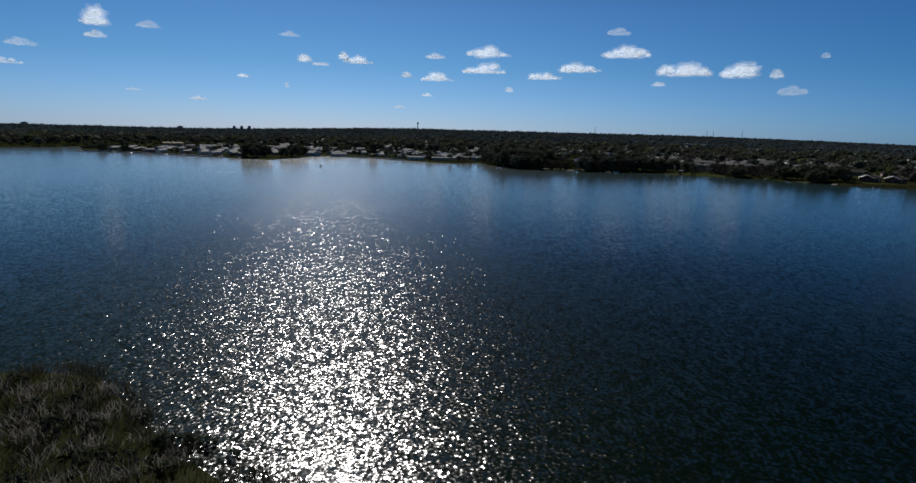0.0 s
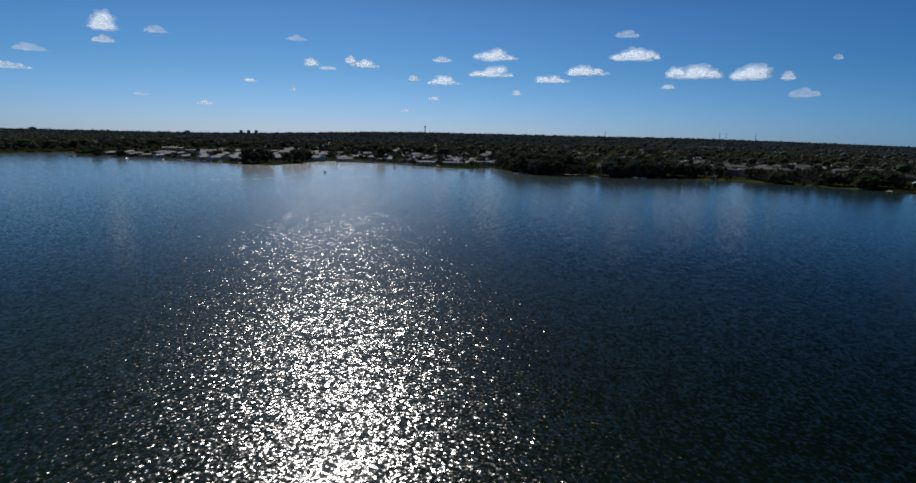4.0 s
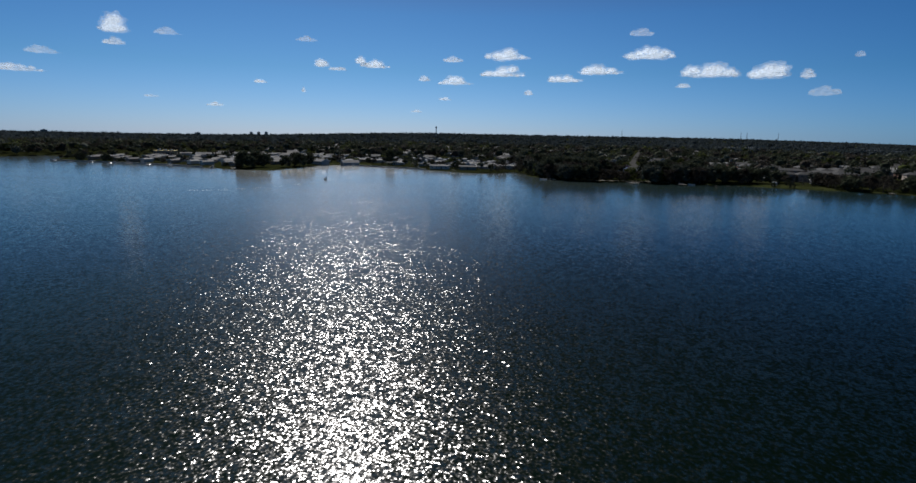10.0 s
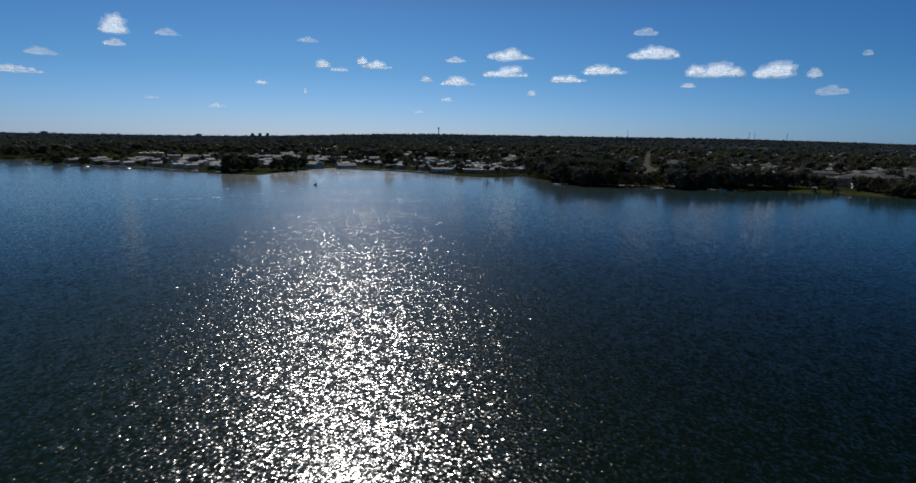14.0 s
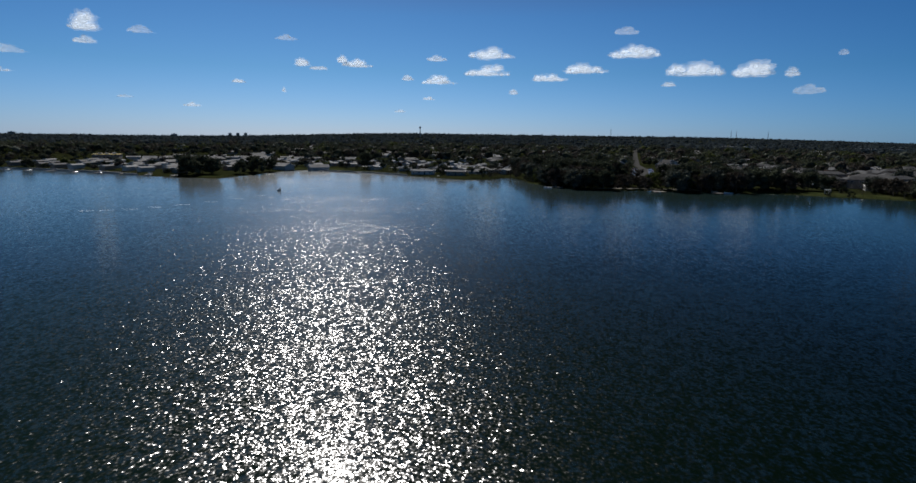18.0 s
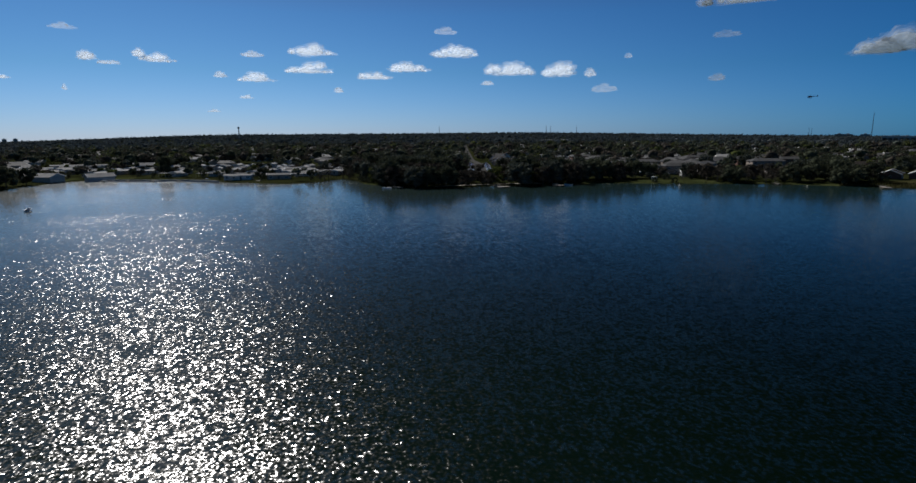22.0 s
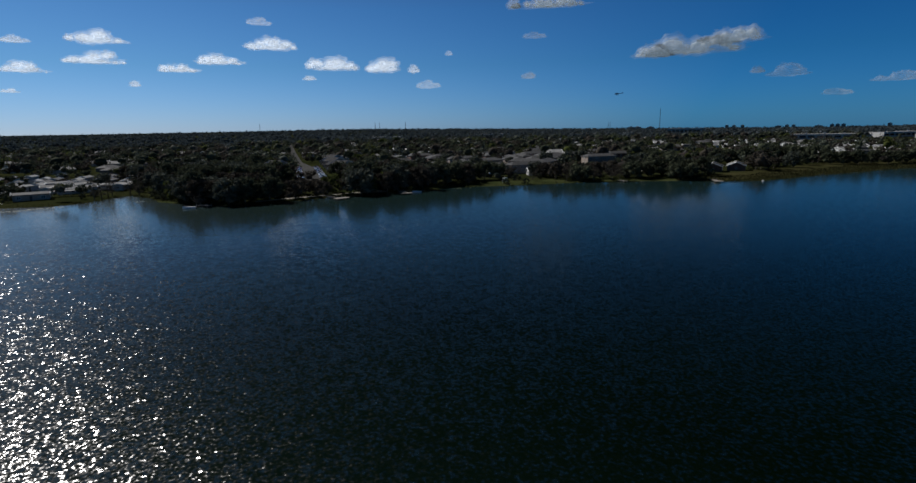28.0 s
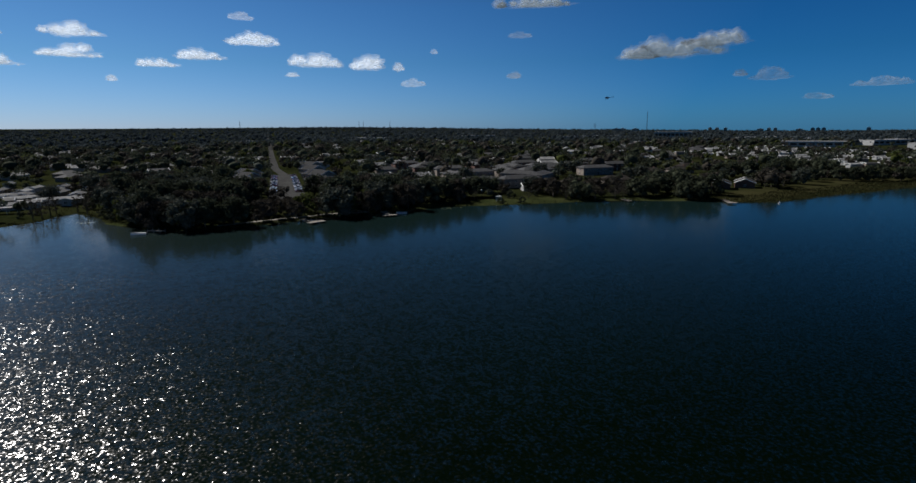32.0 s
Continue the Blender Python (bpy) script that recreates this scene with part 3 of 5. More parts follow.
strip("path", [(120, 470), (113, 484), (112, 500)], 2.4, 0.24, PATH_DIRT, "pale footpath up from the dock", "path", 3)
BACK_STREETS = [[(-240, 700), (-120, 690), (20, 690), (60, 740)], [(180, 600), (300, 640), (420, 600)], [(-420, 690), (-300, 640), (-200, 640)],
                [(450, 520), (560, 600), (700, 700)], [(-100, 880), (80, 900), (220, 930)]]
for line in BACK_STREETS:
    strip("road", line, 6, 0.25, ASPHALT, "narrow grey residential street", "road", 8)
    keep_line(line, 5)


# ---- buildings ----
def gable_roof(w, d, z, rise, over=0.5, thick=0.25, hip=0.0):
    """A pitched roof over w by d, its ridge along x; hip: how far the ridge ends are drawn in."""
    bm = bmesh.new()
    x, y = w / 2 + over, d / 2 + over
    rings = []
    for dz in (0.0, -thick):
        rings.append([bm.verts.new(p) for p in ((-x, -y, z + dz), (x, -y, z + dz), (x, y, z + dz), (-x, y, z + dz),
                                                (-x + hip, 0, z + rise + dz), (x - hip, 0, z + rise + dz))])
    t, b = rings
    for r, flip in ((t, False), (b, True)):
        for f in ((0, 1, 5, 4), (2, 3, 4, 5), (1, 2, 5), (3, 0, 4)):
            if len(f) == 3 and not hip:
                continue
            f = f[::-1] if flip else f
            bm.faces.new([r[k] for k in f])
    edges = ((0, 1), (1, 2), (2, 3), (3, 0)) if hip else ((0, 1), (2, 3), (1, 5), (5, 2), (3, 4), (4, 0))
    for i, j in edges:
        bm.faces.new([t[j], t[i], b[i], b[j]])
    bmesh.ops.recalc_face_normals(bm, faces=bm.faces)
    return bm


def wall_shell(w, d, h, rise=0.0):
    """Walls as a solid body, with gable ends where rise is given."""
    bm = bmesh.new()
    x, y = w / 2, d / 2
    lo = [bm.verts.new(p) for p in ((-x, -y, -0.6), (x, -y, -0.6), (x, y, -0.6), (-x, y, -0.6))]
    hi = [bm.verts.new(p) for p in ((-x, -y, h), (x, -y, h), (x, y, h), (-x, y, h))]
    bm.faces.new(lo[::-1])
    for i in range(4):
        j = (i + 1) % 4
        if rise and i in (1, 3):
            top = bm.verts.new((x if i == 1 else -x, 0, h + rise))
            bm.faces.new([lo[i], lo[j], hi[j], top, hi[i]])
        else:
            bm.faces.new([lo[i], lo[j], hi[j], hi[i]])
    return bm


def window_on(parent, cx, y, cz, w, h, face, frame_mat=TRIM, axis_x=True):
    """A window on a wall whose face is at y and looks towards face (+1 or -1)."""
    bm = bmesh.new()
    t = 0.09

    def place(a, b, c, e, out0, out1):
        lo, hi = (cx + a, y + face * out0, cz + c), (cx + b, y + face * out1, cz + e)
        if not axis_x:
            lo, hi = (lo[1], lo[0], lo[2]), (hi[1], hi[0], hi[2])
        return tuple(map(min, lo, hi)), tuple(map(max, lo, hi))

    for a, b, c, e in ((-w / 2, w / 2, h / 2 - t, h / 2), (-w / 2, w / 2, -h / 2, -h / 2 + t), (-w / 2, -w / 2 + t, -h / 2 + t, h / 2 - t),
                       (w / 2 - t, w / 2, -h / 2 + t, h / 2 - t), (-t / 2, t / 2, -h / 2 + t, h / 2 - t)):
        box_into(bm, *place(a, b, c, e, 0.0, 0.1))
    win = part("window", bm, frame_mat, parent)
    box_part("pane", *place(-w / 2 + t, w / 2 - t, -h / 2 + t, h / 2 - t, 0.005, 0.04), GLASS, win)


def house(name, w, d, h, rise, wall, roof, label, category, hip=0.0, storeys=1, trim=TRIM, group="", chimney=False, porch=False, windows=True):
    """A house at the origin, its long side along x and its lake front towards -y."""
    ob = base(name, 0, 0, 0, 0, label, category, group)
    part("wall", wall_shell(w, d, h, 0 if hip else rise * d / (d + 1.0)), wall, ob)
    rf = part("roof", gable_roof(w, d, h, rise, hip=hip), roof, ob)
    if trim is TRIM and not hip:
        for s in (-1, 1):
            bm = bmesh.new()
            for e in (-1, 1):
                a, b = Vector((s * (w / 2 + 0.54), e * (d / 2 + 0.5), h - 0.1)), Vector((s * (w / 2 + 0.54), 0, h + rise - 0.1))
                tube_into(bm, a, b, 0.3, 0.3, 4)
            part("gable_board", bm, TRIM, ob, "white board along the gable")
    if chimney:
        box_part("chimney", (w * 0.2, 0.6, h), (w * 0.2 + 0.9, 1.4, h + rise + 0.7), WALL_BRICK, ob)
    if not windows:
        return ob
    per = max(2, int(w / 4.2))
    for s in range(storeys):
        cz = 1.45 + s * (h / storeys)
        for k in range(per):
            cx = -w / 2 + (k + 0.5) * w / per
            if s == 0 and k == per // 2:
                bm = bmesh.new()
                box_into(bm, (cx - 0.5, -d / 2 - 0.06, 0), (cx + 0.5, -d / 2, 2.1))
                dr = part("door", bm, DARK_TRIM if wall is not WALL_BRICK else TRIM, ob)
                box_part("door_handle", (cx + 0.34, -d / 2 - 0.13, 1.0), (cx + 0.42, -d / 2 - 0.06, 1.12), STEEL, dr)
            else:
                window_on(ob, cx, -d / 2, cz, 1.7, 1.3, -1, trim)
        window_on(ob, 0, -w / 2, cz, 1.4, 1.2, -1, trim, False)
        window_on(ob, 0, w / 2, cz, 1.4, 1.2, 1, trim, False)
    if storeys == 2:
        for k in range(0, per, 2):
            cx = -w / 2 + (k + 0.5) * w / per
            bm = bmesh.new()
            box_into(bm, (cx - 1.5, -d / 2 - 1.3, h / 2 - 0.15), (cx + 1.5, -d / 2, h / 2))
            bal = part("balcony", bm, CONCRETE, ob)
            bm = bmesh.new()
            for e in range(8):
                u = cx - 1.45 + 2.9 * e / 7
                box_into(bm, (u - 0.03, -d / 2 - 1.28, h / 2), (u + 0.03, -d / 2 - 1.22, h / 2 + 1.0))
            box_into(bm, (cx - 1.5, -d / 2 - 1.3, h / 2 + 1.0), (cx + 1.5, -d / 2 - 1.2, h / 2 + 1.08))
            part("railing", bm, DARK_TRIM, bal)
    if porch:
        box_part("porch_roof", (-w * 0.3, -d / 2 - 2.6, h - 0.25), (w * 0.1, -d / 2 - 0.5, h - 0.1), roof, ob)
        for u in (-w * 0.3 + 0.1, w * 0.1 - 0.1):
            bm = bmesh.new()
            tube_into(bm, (u, -d / 2 - 2.4, 0), (u, -d / 2 - 2.4, h - 0.25), 0.07, 0.07, 6)
            part("porch_post", bm, TRIM, ob)
    return ob


USED = set()


def put(proto, x, y, rz, clear=0.0, drop=0.0):
    """The prototype itself the first time, then copies of it."""
    m = pose(x, y, gz(x, y) - drop, 0, 0, rz)
    if clear:
        CLEAR.append((x, y, clear))
        if clear >= 10:
            dx, dy = 13 - x, 258 - y
            CLEAR.append((x + dx / math.hypot(dx, dy) * clear * 1.2, y + dy / math.hypot(dx, dy) * clear * 1.2, clear))
    if proto.name in USED:
        return copy_thing(proto, m)
    USED.add(proto.name)
    proto.matrix_basis = m
    return proto


# mobile homes on the western point, round the cove, and in the park to the east
mobile_a = house("mobile_home", 17, 5.0, 2.9, 0.7, WALL_WHITE, ROOF_WHITE, "long white mobile home with a pale low roof", "mobile home", group="mobile homes", porch=True)
mobile_b = house("mobile_home", 14, 6.5, 2.9, 0.9, WALL_TAN, ROOF_GREY, "tan mobile home with a weathered grey roof", "mobile home", group="mobile homes")
mobile_far = house("mobile_home", 11, 4.4, 2.9, 0.9, WALL_WHITE, ROOF_WHITE, "white-roofed mobile home in a dense park", "mobile home", group="mobile homes", windows=False)
mobile_far_b = house("mobile_home", 11, 4.8, 2.9, 0.9, WALL_TAN, ROOF_GREY, "grey-roofed mobile home in a dense park", "mobile home", group="mobile homes", windows=False)


def park(origin, along, across, n, rows, pick, jitter=1.5, turn=0.0, skip=0.12):
    """Rows of homes: steps along and across as (dx, dy)."""
    for i in range(n):
        for j in range(rows):
            if rng.uniform() < skip:
                continue
            x = origin[0] + along[0] * i + across[0] * j + rng.normal() * jitter
            y = origin[1] + along[1] * i + across[1] * j + rng.normal() * jitter
            if shore_distance(np.array([x]), np.array([y]))[0] < 7:
                continue
            put(pick[int(rng.integers(len(pick)))], x, y, turn + rng.normal() * 5, 7)


park((-396, 602), (16.5, -5.0), (8, 19), 12, 5, (mobile_far, mobile_far_b, mobile_far_b), 2.2, 75, 0.25)
park((-350, 715), (21, -1), (5, 24), 9, 4, (mobile_far, mobile_far_b), 3, 20, 0.25)
park((-142, 634), (26, -7.5), (4, 24), 7, 2, (mobile_a, mobile_b, mobile_a), 2.0, 75, 0.05)
park((-232, 652), (15, 0.5), (3, 17), 15, 4, (mobile_far, mobile_far_b, mobile_far_b), 2.5, 80, 0.3)
park((-20, 624), (15, 3), (3, 18), 4, 3, (mobile_far, mobile_far_b), 2.5, 70, 0.15)
park((-120, 592), (24, -8), (3, 18), 5, 1, (mobile_a, mobile_b), 1.5, -15, 0.0)
park((-4, 582), (16, 14), (-12, 18), 2, 3, (mobile_a, mobile_b, mobile_a), 1.5, 8, 0.0)
park((525, 425), (10, 21), (19, -9), 11, 6, (mobile_far, mobile_far, mobile_far_b), 2.5, 150, 0.2)
park((665, 500), (13, 27), (24, -11), 9, 6, (mobile_far, mobile_far, mobile_far_b), 3, 150, 0.25)

# apartment blocks and houses behind the north shore
apart_tan = house("apartment_house", 24, 10.5, 5.4, 1.8, WALL_TAN, ROOF_GREY, "two-storey tan apartment house with a grey hipped roof", "apartment house", hip=4, storeys=2, trim=TRIM, group="apartment houses")
apart_brick = house("apartment_house", 22, 10.5, 5.4, 1.8, WALL_BRICK, ROOF_GREY, "two-storey brick apartment house with a grey hipped roof", "apartment house", hip=4, storeys=2, trim=TRIM, group="apartment houses")
row_unit = house("row_house", 14, 11, 5.4, 2.8, WALL_TAN, ROOF_SLATE, "two-storey row house with a dark grey roof", "row house", storeys=2, trim=TRIM, group="row houses beside the car park")
ranch = house("house", 17, 11, 3.0, 2.2, WALL_TAN, ROOF_BROWN, "low tan house with a brown hipped roof", "house", hip=4, group="lakeside houses", chimney=True)
ranch_grey = house("house", 15, 10, 3.0, 2.0, WALL_WHITE, ROOF_GREY, "low white house with a grey gabled roof", "house", group="lakeside houses")
ranch_far = house("house", 16, 11, 3.2, 2.2, WALL_TAN, ROOF_GREY, "low suburban house with a grey hipped roof", "house", hip=4, group="suburban houses", windows=False)
ranch_far_b = house("house", 15, 10, 3.2, 2.2, WALL_WHITE, ROOF_WHITE, "low suburban house with a pale roof", "house", group="suburban houses", windows=False)
gabled = house("house", 10, 10, 3.0, 2.3, WALL_BRICK, ROOF_BROWN, "dark house whose gable has white edge boards", "house", group="lakeside houses")

for x, y, rz in ((210, 505, -14), (234, 497, -14), (256, 520, -62), (262, 508, 28), (222, 546, 75), (244, 552, -15), (266, 545, 75), (286, 536, -15),
                 (250, 590, -15), (300, 575, 75), (322, 566, -15), (268, 640, -15), (330, 520, -20)):
    put(apart_tan, x, y, rz, 12)
for x, y, rz in ((176, 512, 70), (240, 618, 70), (258, 668, -10), (282, 566, 75), (308, 548, -15), (334, 600, -15), (352, 560, -14), (396, 580, -14), (372, 536, -20), (290, 610, 75), (318, 640, -15)):
    put(apart_brick, x, y, rz, 11)
for k in range(11):
    put(row_unit, 135 + 5.6 * k + 2.5 * (k % 2), 552 + 17.0 * k, -72, 10, 0.9 * (k % 3))
for k in range(8):
    put(row_unit, 92 + 5.0 * k - 2.0 * (k % 2), 560 + 15.4 * k, -72, 9, 0.8 * (k % 2))
for x, y, rz in ((356, 492, -25), (384, 486, -28), (420, 500, -20), (290, 470, -35)):
    put(ranch, x, y, rz, 11)
put(house("house", 9, 6.5, 2.8, 1.6, WALL_WHITE, ROOF_GREY, "small white cottage behind the shore lawn", "house", group="lakeside houses"), 226, 479, -28, 7)
for x, y, rz in ((170, 560, 10), (192, 590, 12), (290, 440, -40), (100, 700, 15), (80, 760, 10), (40, 660, 0)):
    put(ranch_grey, x, y, rz, 11)
for x, y, rz in ((312, 416, 28), (327, 410, 28)):
    put(gabled, x, y, rz, 10)
tx, ty = rng.uniform(-330, 900, 520), rng.uniform(560, 1300, 520)
for x, y in zip(tx, ty):
    if all((x - cx) ** 2 + (y - cy) ** 2 > (r + 9) ** 2 for cx, cy, r in CLEAR) and -0.75 < x / y < 1.4:
        put(ranch_far if rng.uniform() < 0.55 else ranch_far_b, x, y, 15 * int(rng.integers(-3, 4)), 10)


# long open carports by the cove
def carport(x, y, rz, long):
    ob = base("carport", x, y, gz(x, y), rz, "long white-roofed carport on thin posts", "carport", "carports by the cove")
    CLEAR.append((x, y, 9))
    bm = bmesh.new()
    box_into(bm, (-long / 2, -2.6, 2.6), (long / 2, 2.6, 2.78), 0.04)
    part("roof", bm, ROOF_WHITE, ob)
    for k in range(int(long / 4) + 1):
        for e in (-2.3, 2.3):
            bm = bmesh.new()
            tube_into(bm, (-long / 2 + 0.3 + k * (long - 0.6) / int(long / 4), e, -0.3), (-long / 2 + 0.3 + k * (long - 0.6) / int(long / 4), e, 2.6), 0.07, 0.07, 6)
            part("post", bm, TRIM, ob)


for x, y, rz, long in ((-14, 570, -8, 24), (-40, 586, -12, 20), (-66, 600, -14, 20), (-92, 612, -12, 18), (4, 596, 5, 16)):
    carport(x, y, rz, long)


# concrete seawalls at the marina and in the cove
def seawall(line, label):
    for (ax, ay), (bx, by) in zip(line, line[1:]):
        n = max(1, int(math.hypot(bx - ax, by - ay) / 9))
        ob = base("wall_sea", (ax + bx) / 2, (ay + by) / 2, 0, math.degrees(math.atan2(by - ay, bx - ax)))
        tagged(ob, label, "seawall", kind="structure")
        long = math.hypot(bx - ax, by - ay)
        for k in range(n):
            u = -long / 2 + long * k / n
            box_part("panel", (u, -0.2, -2), (u + long / n - 0.04, 0.2, 0.95), CONCRETE, ob, 0.03)
        box_part("cap", (-long / 2, -0.35, 0.952), (long / 2, 0.35, 1.15), CONCRETE, ob, 0.03)


seawall([(-408, 581), (-340, 569), (-278, 549), (-238, 528)], "pale concrete seawall along the marina")
seawall([(-130, 600), (-77, 577), (-57, 559)], "pale concrete seawall in the cove")


# flat-roofed halls and far high-rises
def hall(name, w, d, h, wall, roof, label, category, bays=0):
    ob = base(name, 0, 0, 0, 0, label, category)
    part("wall", wall_shell(w, d, h), wall, ob)
    bm = bmesh.new()
    box_into(bm, (-w / 2 - 0.2, -d / 2 - 0.2, h), (w / 2 + 0.2, d / 2 + 0.2, h + 0.5), 0.08)
    rf = part("roof", bm, roof, ob)
    for k in range(3):
        u = w * (k - 1) * 0.27
        box_part("roof_unit", (u - 1.5, -1.2, h + 0.5), (u + 1.5, 1.2, h + 1.9), STEEL, rf)
    for k in range(bays):
        cx = -w / 2 + (k + 0.5) * w / bays
        box_part("window_band", (cx - w / bays * 0.38, -d / 2 - 0.05, h * 0.35), (cx + w / bays * 0.38, -d / 2, h * 0.75), GLASS, ob)
    return ob


def tower_block(w, d, storeys, label):
    ob = base("high_rise", 0, 0, 0, 0, label, "high-rise", "far high-rises")
    h = storeys * 3.1
    part("wall", wall_shell(w, d, h), WALL_WHITE, ob)
    box_part("roof", (-w / 2 - 0.3, -d / 2 - 0.3, h), (w / 2 + 0.3, d / 2 + 0.3, h + 1), CONCRETE, ob)
    box_part("lift_house", (-w * 0.15, -d * 0.2, h + 1), (w * 0.15, d * 0.2, h + 5), CONCRETE, ob)
    for s in range(storeys):
        box_part("window_band", (-w / 2 + 1, -d / 2 - 0.08, s * 3.1 + 1), (w / 2 - 1, -d / 2, s * 3.1 + 2.5), GLASS, ob)
    return ob


def by_bearing(az, far):
    """A place far metres from the lake's middle at the azimuth az in degrees."""
    return far * math.sin(radians(az)), 200 + far * math.cos(radians(az))


amber = hall("boat_shed", 22, 12, 6.5, WALL_TAN, ROOF_AMBER, "boat shed with a bright yellow roof", "shed", 4)
put(amber, -352, 674, 20, 16)
white_hall = hall("warehouse", 90, 30, 8, WALL_WHITE, ROOF_WHITE, "long white flat-roofed warehouse", "warehouse", 8)
for az, far, rz in ((49.8, 1640, 40), (46.9, 1500, 40), (71.5, 1150, 20), (74.5, 1000, 15), (66.5, 1250, 25), (63, 1420, 30), (37.5, 1560, 50), (26.5, 1300, 60), (78, 900, 15)):
    x, y = by_bearing(az, far)
    put(white_hall, x, y, -rz, 50)
put(white_hall, 949, 612, -69, 40)
white_block = hall("office_block", 100, 26, 17, WALL_WHITE, ROOF_WHITE, "large white office block above the far trees", "office block", 9)
put(white_block, 1447, 1170, -57.5, 50)
small_hall = hall("shop", 40, 18, 6, WALL_TAN, ROOF_WHITE, "low shop building with a white flat roof", "shop", 5)
for az, far, rz in ((-13.2, 1500, 5), (-9, 1250, 0), (-28, 1150, 10), (15, 1250, 15), (33, 1150, 35), (56, 1350, 40), (59, 1180, 40), (69, 1420, 20), (20, 1900, 15), (42, 1350, 40), (53, 1080, 40), (44.5, 1000, 40)):
    x, y = by_bearing(az, far)
    put(small_hall, x, y, -rz, 26)
far_tower = tower_block(24, 16, 8, "grey slab high-rise on the horizon")
low_tower = tower_block(40, 20, 6, "pale mid-rise block on the horizon")
for az, rel in ((-23.2, 4600), (-22.5, 4620), (-21.8, 4590), (60.2, 4560), (60.8, 4600), (61.5, 4580), (65.0, 4600), (65.5, 4570), (68.3, 4560), (68.7, 4590), (69.1, 4560), (72.2, 4600)):
    x, y = by_bearing(az, rel)
    put(far_tower, x, y, -az)
for az, rel in ((-39.8, 4600), (-28, 4600), (51.6, 3300), (52.2, 3350), (53.4, 3350), (67.3, 4400), (64.3, 4400)):
    x, y = by_bearing(az, rel)
    put(low_tower, x, y, -az)


# lattice masts on the horizon
def mast(h, wide, label, guyed=True):
    ob = base("radio_mast", 0, 0, 0, 0, label, "radio mast", "radio masts")
    for k in range(3):
        a = radians(120 * k)
        bm = bmesh.new()
        tube_into(bm, (wide * math.cos(a), wide * math.sin(a), -1), (wide * 0.4 * math.cos(a), wide * 0.4 * math.sin(a), h), 0.3, 0.2, 5)
        part("leg", bm, DARK_TRIM, ob)
    steps = int(h / 6)
    bm = bmesh.new()
    for s in range(steps):
        for k in range(3):
            a, b = radians(120 * k), radians(120 * (k + 1))
            u, v = 1 - 0.6 * s / steps, 1 - 0.6 * (s + 1) / steps
            tube_into(bm, (wide * u * math.cos(a), wide * u * math.sin(a), s * h / steps), (wide * v * math.cos(b), wide * v * math.sin(b), (s + 1) * h / steps), 0.14, 0.14, 4)
    part("bracing", bm, DARK_TRIM, ob)
    bm = bmesh.new()
    tube_into(bm, (0, 0, h - 0.5), (0, 0, h + 5), 0.2, 0.08, 5)
    part("antenna", bm, DARK_TRIM, ob)
    return ob


tall = mast(72, 1.1, "tall thin lattice radio mast")
short = mast(46, 1.4, "short lattice radio mast")
put(tall, 1368, 1202, 0)
for x, y in ((534, 2215), (1190, 2350), (2050, 1960), (2300, 2160)):
    put(short, x, y, 0)
put(short, *by_bearing(25.9, 2300), 0)
put(short, *by_bearing(26.35, 2500), 0)
cell = base("water_tower", 0, 0, 0, 0, "slim water tower above the far trees", "water tower")
bm = bmesh.new()
tube_into(bm, (0, 0, -1), (0, 0, 40), 2.2, 1.6, 12)
part("shaft", bm, CONCRETE, cell)
bm = bmesh.new()
tube_into(bm, (0, 0, 40), (0, 0, 44), 1.6, 4.2, 14)
tube_into(bm, (0, 0, 44), (0, 0, 49), 4.2, 3.0, 14)
part("tank", bm, CONCRETE, cell)
put(cell, *by_bearing(-4.85, 2300), 0)


# ---- cars in the lot ----
def car(paint, label):
    ob = base("car", 0, 0, 0, 0, label, "car", "cars in the car park")
    bm = bmesh.new()
    box_into(bm, (-0.88, -2.2, 0.32), (0.88, 2.2, 0.85), 0.12)
    part("body", bm, paint, ob)
    bm = bmesh.new()
    made = bmesh.ops.create_cube(bm, size=1, matrix=Matrix.Translation((0, -0.2, 1.12)) @ Matrix.Diagonal((1.6, 2.5, 0.56, 1)))
    for v in made["verts"]:
        if v.co.z > 1.2:
            v.co.x *= 0.8
            v.co.y = -0.3 + (v.co.y + 0.3) * 0.66
    part("windows", bm, GLASS, ob)
    box_part("roof", (-0.6, -1.05, 1.395), (0.6, 0.5, 1.45), paint, ob, 0.02)
    for sx in (-1, 1):
        box_part("headlight", (sx * 0.7 - 0.15, 2.17, 0.6), (sx * 0.7 + 0.15, 2.22, 0.74), GLASS, ob)
        for sy in (-1.35, 1.35):
            bm = bmesh.new()
            tube_into(bm, (sx * 0.74, sy, 0.33), (sx * 0.92, sy, 0.33), 0.33, 0.33, 12)
            wh = part("wheel", bm, TYRE, ob)
            bm = bmesh.new()
            tube_into(bm, (sx * 0.905, sy, 0.33), (sx * 0.93, sy, 0.33), 0.2, 0.18, 10)
            part("rim", bm, STEEL, wh)
    return ob


